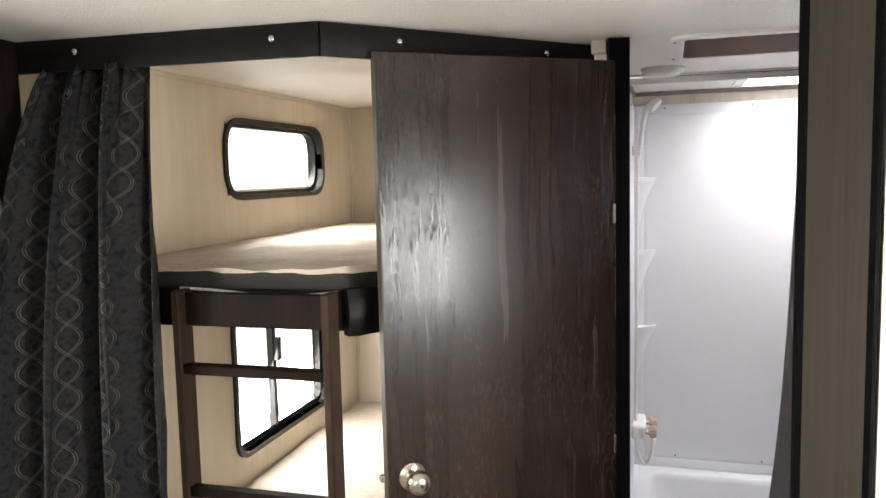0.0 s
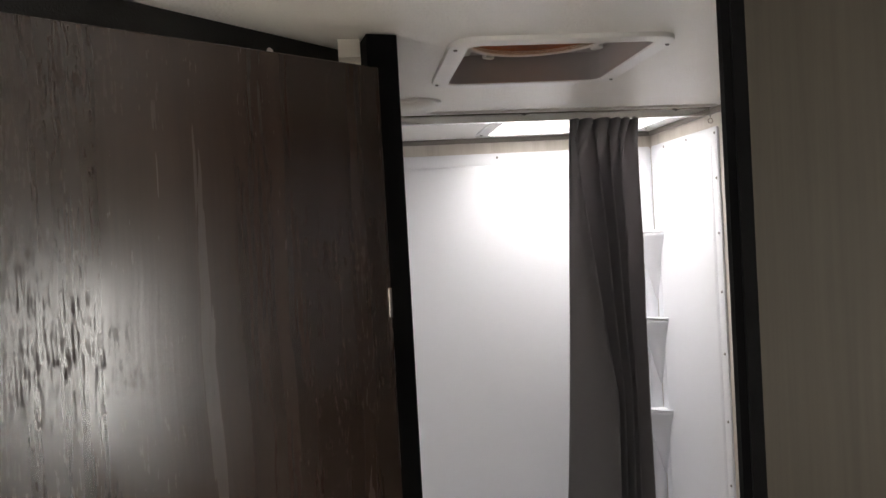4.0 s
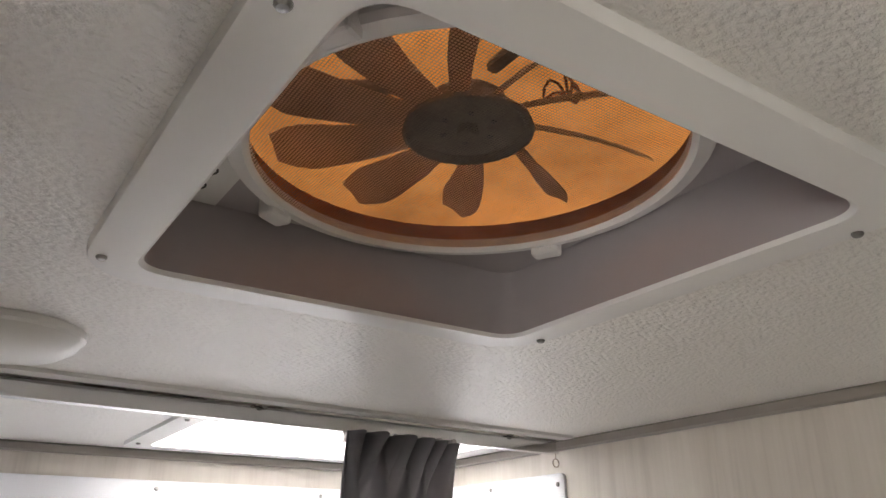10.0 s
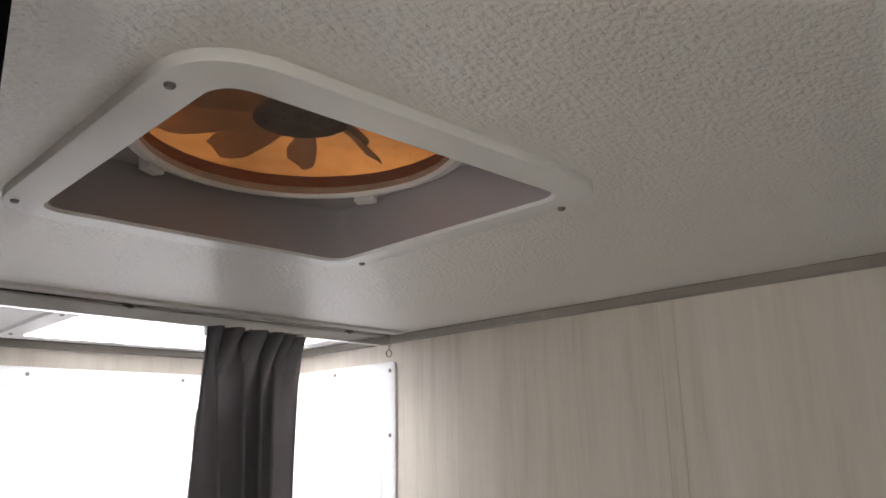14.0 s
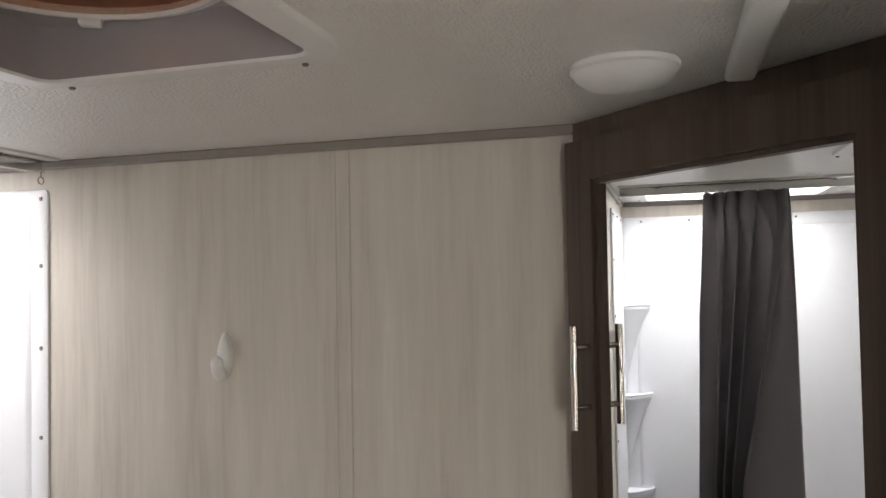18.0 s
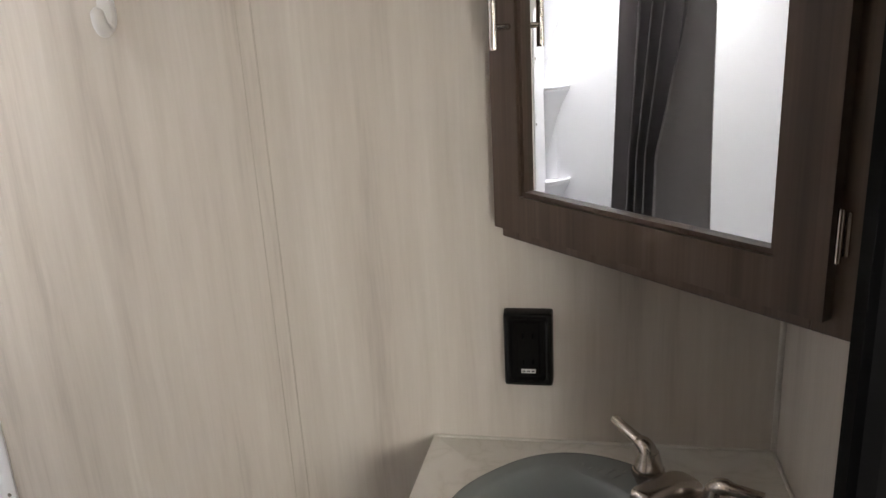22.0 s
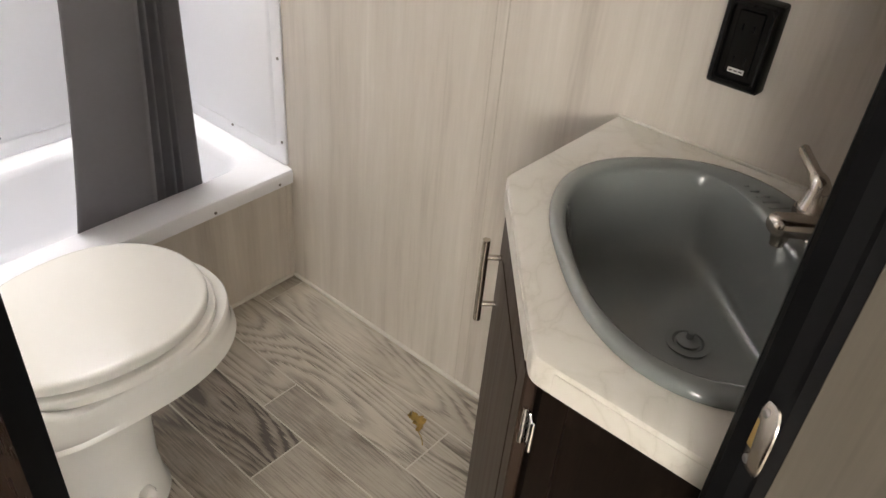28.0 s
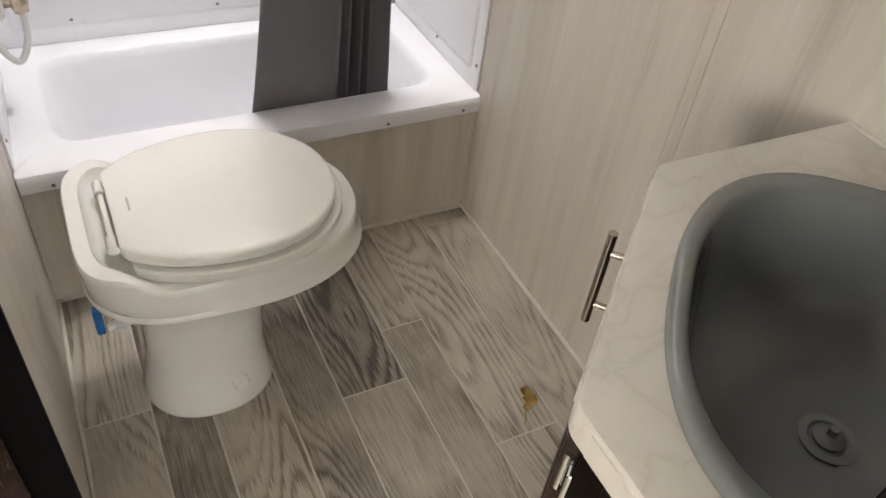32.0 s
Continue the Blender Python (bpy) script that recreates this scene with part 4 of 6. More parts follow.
def build_vent():
    v = thing("roof_vent", (VENT[0], VENT[1], CEIL), "white roof vent fan with amber lid", "vent fan")
    o0, o1, o2 = rounded_square(VENT, 0.203, 0.062), rounded_square(VENT, 0.202, 0.061), rounded_square(VENT, 0.1985, 0.058)
    i0, i1 = rounded_square(VENT, 0.170, 0.026), rounded_square(VENT, 0.167, 0.024)
    z = CEIL
    lp = lambda loop, h: [(x, y, h) for x, y in loop]
    part("garnish", shells([lp(o0, z), lp(o0, z - 0.0055), lp(o1, z - 0.0078), lp(o2, z - 0.009), lp(i0, z - 0.009), lp(i1, z - 0.006)], False, False), WHITE, v, "white screwed flange", True)
    part("shaft", shells([lp(i1, z - 0.006), lp(i1, z + 0.0552)], False, False), SHAFT_SHADED, v, "plastic shaft walls, their dimness put into the grey", True)
    # base plate with round hole
    sq, circ = [], []
    for k in range(72):
        t = 2 * math.pi * k / 72
        cs, sn = math.cos(t), math.sin(t)
        far_r = 0.1716 / (abs(cs) ** 14 + abs(sn) ** 14) ** (1 / 14)
        sq.append((VENT[0] + far_r * cs, VENT[1] + far_r * sn))
        circ.append((VENT[0] + 0.150 * cs, VENT[1] + 0.150 * sn))
    part("base_plate", shells([lp(sq, z + 0.054), lp(sq, z + 0.057), lp(circ, z + 0.057), lp(circ, z + 0.054), lp(sq, z + 0.054)], False, False), SHAFT_SHADED, v, "base plate with round hole, shade put into its grey")
    c = (VENT[0], VENT[1], z)
    part("screen_ring", lathe([(0.144, 0.054), (0.144, 0.047), (0.148, 0.044), (0.158, 0.046), (0.161, 0.050), (0.160, 0.056), (0.148, 0.056), (0.144, 0.054)], c, (0, 0, 1), 72, False), WHITE, v, "round white screen ring", True)
    for k in range(4):
        t = math.radians(30 + 90 * k)
        m = Matrix.Translation((VENT[0] + 0.160 * math.cos(t), VENT[1] + 0.160 * math.sin(t), z + 0.052)) @ Matrix.Rotation(t, 4, "Z")
        part("clip", new_box((-0.007, -0.012, -0.013), (0.008, 0.012, 0.004), 0.003, 2, m), WHITE, v)
    # screen: fine crossed wires
    bm = bmesh.new()
    step, R = 0.0022, 0.1445
    k = -int(R / step)
    while k * step < R:
        q = k * step
        hl = math.sqrt(max(0, R * R - q * q))
        for lo, hi in (((VENT[0] - hl, VENT[1] + q - 0.0004), (VENT[0] + hl, VENT[1] + q + 0.0004)), ((VENT[0] + q - 0.0004, VENT[1] - hl), (VENT[0] + q + 0.0004, VENT[1] + hl))):
            vs = [bm.verts.new((x, y, z + 0.0475)) for x, y in ((lo[0], lo[1]), (hi[0], lo[1]), (hi[0], hi[1]), (lo[0], hi[1]))]
            bm.faces.new(vs)
        k += 1
    s = part("screen", bm, FAN, v, "fine dark insect screen")
    s["kind"] = "stuff"
    part("hub", lathe([(0, 0.0765), (0.038, 0.0765), (0.0405, 0.0735), (0.043, 0.0715), (0.0455, 0.0725), (0.0445, 0.0765), (0.030, 0.081), (0.027, 0.098), (0, 0.098)], c, (0, 0, 1), 40), FAN, v, "dark dusty fan hub", True)
    part("motor_cap", lathe([(0, 0.069), (0.0065, 0.069), (0.0075, 0.0705), (0.0075, 0.077), (0, 0.077)], c, (0, 0, 1), 16), FAN, v)
    for k in range(6):
        t = 2 * math.pi * k / 6
        part("hub_bolt", lathe([(0, 0.0755), (0.0022, 0.0755), (0.0022, 0.077), (0, 0.077)], (VENT[0] + 0.019 * math.cos(t), VENT[1] + 0.019 * math.sin(t), z), (0, 0, 1), 8), PRINT, v)
    for k in range(10):
        t0 = 2 * math.pi * k / 10 + 0.2
        bm = bmesh.new()
        rows = []
        for i in range(11):
            f = i / 10
            r = 0.031 + (0.1465 - 0.031) * f
            chord = (0.007 + 0.0105 * min(1, f * 1.3)) * (1 - 0.4 * max(0, f - 0.85) / 0.15)
            pitch = radians(41 - 5 * f)
            sweep = math.radians(12) * f
            row = []
            for j in range(5):
                g = j / 2 - 1
                t = t0 + sweep + g * chord * math.cos(pitch) / r
                row.append((VENT[0] + r * math.cos(t), VENT[1] + r * math.sin(t), z + 0.082 + g * chord * math.sin(pitch) + 0.002 * (1 - g * g)))
            rows.append(row)
        top = [[bm.verts.new(p) for p in row] for row in rows]
        bot = [[bm.verts.new((p[0], p[1], p[2] + 0.0015)) for p in row] for row in rows]
        for a, b in zip(top, top[1:]):
            for j in range(4):
                bm.faces.new((a[j], a[j + 1], b[j + 1], b[j]))
        for a, b in zip(bot, bot[1:]):
            for j in range(4):
                bm.faces.new((a[j], b[j], b[j + 1], a[j + 1]))
        for a, b in ((top[0], bot[0]), (top[-1], bot[-1])):
            for j in range(4):
                bm.faces.new((a[j], b[j], b[j + 1], a[j + 1]))
        for j in (0, 4):
            for i in range(10):
                bm.faces.new((top[i][j], top[i + 1][j], bot[i + 1][j], bot[i][j]))
        part("fan_blade", bm, BLADE, v, "", True)
    # spider arms above the fan that carry the motor
    for k in range(3):
        t = 2 * math.pi * k / 3 + 0.5
        part("motor_arm", tube([(VENT[0] + 0.03 * math.cos(t), VENT[1] + 0.03 * math.sin(t), z + 0.108), (VENT[0] + 0.15 * math.cos(t), VENT[1] + 0.15 * math.sin(t), z + 0.108)], 0.005, 8), FAN, v)
    # lid: low dome
    loops = []
    part("throat", lathe([(0.150, 0.057), (0.151, 0.070), (0.155, 0.071), (0.156, 0.057)], c, (0, 0, 1), 72, False), AMBER_SHADED, v, "throat rim, shade and amber light put into its colour", True)
    for h, q in ((0.060, 0.262), (0.10, 0.26), (0.124, 0.245), (0.142, 0.21), (0.15, 0.14)):
        loops.append(lp(rounded_square(VENT, q, 0.06), z + h))
    part("lid", shells(loops, False, True), AMBER, v, "amber translucent lid", True)
    for dx, dy in ((-0.191, -0.146), (-0.192, 0.155), (0.192, 0.153), (0.194, -0.147)):
        screw(v, (VENT[0] + dx, VENT[1] + dy, z - 0.009), (0, 0, -1), 0.0038)
    st = part("switch_label", new_box((VENT[0] - 0.166, VENT[1] + 0.09, z + 0.0525), (VENT[0] - 0.118, VENT[1] + 0.166, z + 0.0535)), LABELWHITE, v, "white fan switch label")
    for k in range(2):
        part("label_ring", lathe([(0.008, 0), (0.008, 0.0006), (0.0065, 0.0006), (0.0065, 0), (0.008, 0)], (VENT[0] - 0.142, VENT[1] + 0.112 + 0.026 * k, z + 0.0525), (0, 0, -1), 24, False), PRINT, st)
    part("switch", new_box((-0.004, -0.0045, 0.046), (0.004, 0.0045, 0.057), 0.0015, 1, Matrix.Translation((VENT[0] - 0.113, VENT[1] - 0.099, z)) @ Matrix.Rotation(radians(41), 4, "Z")), BLACK, v, "black catch on the screen ring")
    for k, (dx, dy, w) in enumerate(((0.050, -0.036, 0.010), (0.066, -0.042, 0.008), (0.058, -0.046, 0.013))):
        loop = [(VENT[0] + dx + w * math.cos(q), VENT[1] + dy + 0.6 * w * math.sin(q + 0.5 * k), z + 0.104 + 0.005 * math.sin(2 * q + k)) for q in [math.pi * i / 5 for i in range(9)]]
        part("motor_wire", tube(curve_points(loop, 3), 0.0011, 6), WIRE, v, "loose rust-red motor wire", True)
    return v


build_vent()

sky_l = thing("skylight", ((SKY[0] + SKY[1]) / 2, (SKY[2] + SKY[3]) / 2, CEIL), "white framed skylight over the tub", "skylight", kind="structure")


def rect(x0, x1, y0, y1, r):
    return round_poly([(x0, y0), (x1, y0), (x1, y1), (x0, y1)], r, 5)


lp = lambda loop, h: [(x, y, h) for x, y in loop]
o = rect(SKY[0] - 0.035, SKY[1] + 0.035, SKY[2] - 0.035, SKY[3] + 0.035, 0.03)
i = rect(SKY[0] + 0.004, SKY[1] - 0.004, SKY[2] + 0.004, SKY[3] - 0.004, 0.02)
part("flange", shells([lp(o, CEIL), lp(o, CEIL - 0.006), lp(i, CEIL - 0.006), lp(i, CEIL + 0.138)], False, False), WHITE, sky_l, "white plastic flange and shaft", True)
p = part("dome", shells([lp(o, CEIL + 0.128), lp(rect(SKY[0] - 0.02, SKY[1] + 0.02, SKY[2] - 0.02, SKY[3] + 0.02, 0.04), CEIL + 0.15), lp(rect(SKY[0] + 0.1, SKY[1] - 0.1, SKY[2] + 0.08, SKY[3] - 0.08, 0.04), CEIL + 0.18)], False, True), FROSTED, sky_l, "frosted dome", True)
for x, y in ((SKY[0] - 0.02, SKY[2] + 0.01), (SKY[0] - 0.02, SKY[3] - 0.03), (SKY[1] + 0.02, SKY[2] + 0.01), (SKY[1] + 0.02, SKY[3] - 0.03), (0.95, SKY[2] - 0.02)):
    screw(sky_l, (x, y, CEIL - 0.006), (0, 0, -1), 0.004)

track = thing("curtain_track", (0.78, 2.84, CEIL), "aluminium shower curtain track on the ceiling", "curtain rail")
ROD = [(PART_X + 0.004, 2.806), (RIGHT - 0.03, 2.862)]


def rail(bm, off, w, z0, z1):
    a, b = Vector(ROD[0]), Vector(ROD[1])
    d = (b - a).normalized()
    nn = Vector((-d.y, d.x))
    pts = [a + nn * (off - w), b + nn * (off - w), b + nn * (off + w), a + nn * (off + w)]
    lo = [bm.verts.new((p.x, p.y, z0)) for p in pts]
    hi = [bm.verts.new((p.x, p.y, z1)) for p in pts]
    bm.faces.new(lo)
    bm.faces.new(hi)
    for k in range(4):
        bm.faces.new((lo[k], lo[(k + 1) % 4], hi[(k + 1) % 4], hi[k]))
    return bm


part("rail_web", rail(bmesh.new(), 0.0, 0.0025, 1.962, CEIL), CHROME, track)
part("rail_top", rail(bmesh.new(), 0.0, 0.011, CEIL - 0.004, CEIL - 0.001), CHROME, track)
part("rail_foot", rail(bmesh.new(), 0.0, 0.008, 1.958, 1.963), CHROME, track)
for f in (0.06, 0.45, 0.9):
    p = Vector(ROD[0]).lerp(Vector(ROD[1]), f)
    part("bracket", new_box((p.x - 0.012, p.y - 0.018, CEIL - 0.006), (p.x + 0.012, p.y - 0.004, CEIL - 0.001), 0.002, 1), CHROME, track)
    screw(track, (p.x, p.y - 0.012, CEIL - 0.006), (0, 0, -1), 0.004)
part("end_ring", tube(curve_points([(1.283 + 0.007 * math.cos(t), 2.866, 1.944 + 0.007 * math.sin(t)) for t in [k * math.pi / 4 for k in range(9)]], 3), 0.0012, 6), STEEL, track)
part("end_ring_stem", tube([(1.283, 2.866, 1.951), (1.283, 2.866, 1.962)], 0.0012, 6), STEEL, track)
batten = thing("ceiling_batten", (0.78, 2.78, CEIL), "white batten over a ceiling seam", "trim", kind="structure")
part("strip", rail(bmesh.new(), -0.032, 0.012, CEIL - 0.005, CEIL), WHITE, batten)


def shower_path(f, s):
    """Bunched curtain: narrow pleats at the track; a broad leading panel below, its folded edge and the pleats behind it fanning out downwards."""
    x0, x1 = 0.841 - 0.038 * s ** 0.7 - 0.055 * s ** 4, 1.054 + 0.014 * min(1.0, s / 0.2) + 0.050 * s ** 1.6
    y0, y1 = 2.800 + 0.100 * s + 0.072 * s * s, 2.840 + 0.145 * s ** 0.65
    top = math.exp(-((s / 0.045) ** 1.2))
    k = min(1.0, s / 0.46)
    low = max(0.0, s - 0.46) / 0.54
    # crests and hollows in turn: place along the track, place lower down, depth, how far the cloth tucks back under the fold before it
    folds = ((0.0, 0.0, 0.0, 0.0), (0.03, 0.57, -0.022, 0.0), (0.26, 0.62, 0.070, -0.16), (0.38, 0.67, -0.006, 0.0), (0.47, 0.715, 0.072, -0.11), (0.55, 0.76, -0.012, 0.0),
             (0.64, 0.80, 0.066, -0.10), (0.72, 0.835, -0.004, 0.0), (0.80, 0.86, 0.060, -0.05), (1.0, 1.0, 0.0, 0.0))
    pos = [a + (b - a) * k + low * 0.05 * (b - a) * (1 - b) for a, b, _, _ in folds]
    i = min(8, int(f * 9))                                     # the same share of the mesh for each side of a fold
    u = f * 9 - i
    f = pos[i] + (pos[i + 1] - pos[i]) * u
    a, b = folds[i][2], folds[i + 1][2]
    tuck = (folds[i][3] + (folds[i + 1][3] - folds[i][3]) * u) * min(1.0, s / 0.08) * (1 - 0.5 * low) * (x1 - x0)
    u = u ** 0.8 if b > a else 1 - (1 - u) ** 0.8              # sharp crests, rounded hollows
    pleats = (a + (b - a) * u) * (1 - 0.35 * low)
    if i == 0:
        pleats += 0.012 * math.sin(math.pi * u) * (1 + 0.5 * math.sin(7 * s))   # shallow hollow down the panel
    inside = 4 * f * (1 - f)                                   # keeps both side edges straight
    pt = 2 * math.pi * (5.6 * (f + 0.035 * math.sin(8 * f)) + 0.2)
    gather = 0.026 * math.copysign(abs(math.sin(pt)) ** 0.7, math.sin(pt)) + 0.008 * math.sin(2 * pt + 0.8)
    y = y0 + (y1 - y0) * f + top * inside ** 0.4 * gather + (1 - top) * pleats
    x = x0 + (x1 - x0) * f + tuck + inside * (0.013 * top * math.sin(pt + 0.9))
    return x, y


shc = thing("shower_curtain", (0.94, 2.85, 0.3), "grey fabric shower curtain bunched on its track", "shower curtain")
cloth(shower_path, (1.955, 0.22), CLOTHGREY, "curtain_cloth", shc)
for k in range(8):
    x = 0.862 + 0.026 * k
    part("glider", new_box((x - 0.004, 2.832, 1.945), (x + 0.004, 2.850, 1.962), 0.001, 1), WHITE, shc)


# ---- bathroom: tub and surround ----
def build_tub():
    t = thing("bathtub", (0.79, 3.1, 0), "white plastic bathtub with thick rim", "bathtub")
    x0, x1, y0, y1, z = PART_X + 0.001, RIGHT - 0.001, 2.852, REAR - 0.001, 0.362

    def loop(l, r, f, b, rad, h):
        return [(x, y, h) for x, y in round_poly([(l, f), (r, f), (r, b), (l, b)], rad, 7)]
    loops = [loop(x0, x1, y0, y1, 0.006, z - 0.04), loop(x0, x1, y0 - 0.002, y1, 0.006, z - 0.012), loop(x0, x1, y0 + 0.004, y1, 0.006, z - 0.002), loop(x0, x1, y0 + 0.014, y1, 0.008, z),
             loop(0.345, 1.238, 2.945, 3.325, 0.07, z), loop(0.352, 1.230, 2.955, 3.318, 0.07, z - 0.005), loop(0.362, 1.222, 2.968, 3.310, 0.07, z - 0.025),
             loop(0.385, 1.200, 2.985, 3.290, 0.08, 0.16), loop(0.41, 1.175, 3.0, 3.275, 0.08, 0.125), loop(0.44, 1.15, 3.02, 3.25, 0.07, 0.112)]
    part("basin", shells(loops, False, True), SURROUND, t, "", True)
    for x in (0.335, 0.56, 0.838, 1.06, 1.26):
        screw(t, (x, y0 - 0.002, z - 0.028), (0, -1, 0), 0.004)
    part("drain", lathe([(0.03, 0), (0.03, 0.003), (0.022, 0.004), (0, 0.002)], (0.50, 3.13, 0.113), (0, 0, 1), 24), CHROME, t, "chrome drain", True)
    return t


build_tub()
apron = thing("tub_apron", (0.79, 2.87, 0), "greige wood-print panel under the tub rim", "panel", kind="structure")
part("panel", new_box((PART_X, 2.870, 0), (RIGHT, 2.885, 0.322)), WALL, apron)
part("seam_strip", new_box((0.335, 2.867, 0.012), (0.343, 2.87, 0.322)), WALL, apron)
part("corner_strip", new_box((1.292, 2.864, 0.012), (1.31, 2.87, 0.322), 0.002, 1), WALL, apron)


def surround_panel(name, lift, u0, u1, z0, z1, label, screws, rim=0.035):
    """A thin moulded sheet with a raised middle, its border screwed to the wall. lift(u, z, d) gives the point d proud of the wall."""
    s = thing(name, lift((u0 + u1) / 2, z0, 0), label, "shower wall")

    def loop(m, r, d):
        return [lift(u, z, d) for u, z in round_poly([(u0 + m, z0 + m), (u1 - m, z0 + m), (u1 - m, z1 - m), (u0 + m, z1 - m)], r, 5)]
    part("sheet", shells([loop(0, 0.012, 0), loop(0, 0.012, 0.005), loop(0.004, 0.01, 0.007), loop(rim, 0.02, 0.007), loop(rim + 0.006, 0.02, 0.0035), loop(rim + 0.012, 0.02, 0.007), loop(rim + 0.02, 0.02, 0.008)], False, True), SURROUND, s, "", True)
    for u, z in screws:
        a, b = Vector(lift(u, z, 0.007)), Vector(lift(u, z, 1.007))
        screw(s, a, b - a, 0.0042)
    return s


S_Z = (1.911, 1.778, 1.615, 1.44, 1.255, 1.052, 0.86, 0.66, 0.43)
surround_panel("right_shower_panel", lambda u, z, d: (RIGHT - d, u, z), 2.872, REAR - 0.007, 0.363, 1.93, "white moulded shower wall panel with screws",
               [(2.886, z) for z in S_Z] + [(3.08, 1.915), (3.26, 1.915), (3.1, 0.40)])
surround_panel("left_shower_panel", lambda u, z, d: (PART_X + d, u, z), 2.872, REAR - 0.007, 0.363, 1.93, "white moulded shower wall panel with plumbing",
               [(2.886, z) for z in S_Z] + [(3.1, 1.915)])
surround_panel("rear_shower_panel", lambda u, z, d: (u, REAR - d, z), PART_X + 0.007, RIGHT - 0.007, 0.363, 1.93, "white moulded rear shower wall panel",
               [(x, 1.915) for x in (0.40, 0.742, 1.08, 1.24)] + [(x, 0.42) for x in (0.45, 0.8, 1.15)])


def corner_shelf(x, sx, z):
    """Moulded corner shelf that tapers back into the corner below."""
    c = thing("corner_shelf", (x, REAR, z), "white moulded corner shelf in the shower", "shelf", "shower corner shelves")

    def loop(a, h):
        pts = [(0, 0), (a, 0), (a * 0.96, -a * 0.22), (a * 0.55, -a * 0.62), (a * 0.2, -a * 0.95), (0, -a)]
        return [(x - sx * (0.007 + px), REAR - 0.007 + py, h) for px, py in pts]
    bm = shells([loop(0.085, z), loop(0.088, z - 0.006), loop(0.085, z - 0.014), loop(0.06, z - 0.06), loop(0.035, z - 0.13), loop(0.006, z - 0.24)])
    part("shelf_body", bm, SURROUND, c, "", True)
    part("lip", tube(curve_points([(q[0], q[1], z + 0.003) for q in loop(0.086, z)[1:]], 4), 0.004, 8), SURROUND, c, "", True)
    return c


for z in (1.622, 1.316, 0.99):
    corner_shelf(RIGHT, 1, z)
    corner_shelf(PART_X, -1, z)


KNOBGOLD = material("tinted_clear_knob", (0.62, 0.50, 0.40), 0.2, metal=0.5, vary=0.3, scale=90)


def build_shower():
    s = thing("hand_shower", (PART_X + 0.01, 3.1, 1.85), "white hand shower with hose on its bracket", "hand shower")
    x, y = PART_X + 0.008, 3.1
    part("bracket", new_box((x, y - 0.018, 1.715), (x + 0.035, y + 0.018, 1.755), 0.006, 2), WHITE, s, "", True)
    part("wand", tube(curve_points([(x + 0.022, y, 1.70), (x + 0.03, y, 1.76), (x + 0.042, y - 0.004, 1.84), (x + 0.058, y - 0.01, 1.895), (x + 0.082, y - 0.02, 1.915)], 5), 0.011, 12), WHITE, s, "", True)
    part("spray_head", lathe([(0.012, -0.016), (0.024, -0.008), (0.03, 0.004), (0.028, 0.012), (0, 0.013)], (x + 0.085, y - 0.022, 1.908), (0.75, -0.2, -0.6), 24), WHITE, s, "", True)
    part("hose", tube(curve_points([(x + 0.022, y, 1.70), (x + 0.02, y - 0.012, 1.4), (x + 0.018, y - 0.02, 1.0), (x + 0.016, y - 0.02, 0.70), (x + 0.02, y - 0.01, 0.54), (x + 0.05, y + 0.0, 0.475), (x + 0.078, y + 0.01, 0.52), (x + 0.082, y + 0.01, 0.62)], 8), 0.007, 10), WHITE, s, "thin white hose loop", True)
    f = thing("shower_faucet", (PART_X + 0.01, 3.1, 0.60), "white shower faucet with clear gold-tinted knobs", "faucet")
    part("body", new_box((x, y - 0.085, 0.60), (x + 0.055, y + 0.085, 0.66), 0.014, 3), WHITE, f, "", True)
    for dy in (-0.06, 0.06):
        part("knob", lathe([(0.012, 0), (0.012, 0.012), (0.024, 0.016), (0.027, 0.03), (0.022, 0.042), (0, 0.044)], (x + 0.055, y + dy, 0.632), (1, 0, 0), 12), KNOBGOLD, f, "clear fluted knob")
    part("spout", tube([(x + 0.03, y, 0.61), (x + 0.08, y, 0.60), (x + 0.085, y, 0.575)], 0.011, 12), WHITE, f, "", True)


build_shower()


# ---- bathroom: toilet ----
def egg(cx, cy, front, rear, half, z, p=2.2, n=72, square=None):
    out, p0 = [], p
    for k in range(n):
        t = 2 * math.pi * k / n
        c, s = math.cos(t), math.sin(t)
        r = front if c > 0 else rear
        p = p0 if c > 0 or square is None else p0 + (square - p0) * min(1, -c * 2.5)
        out.append((cx + r * math.copysign(abs(c) ** (2 / p), c), cy + half * math.copysign(abs(s) ** (2 / p), s), z))
    return out


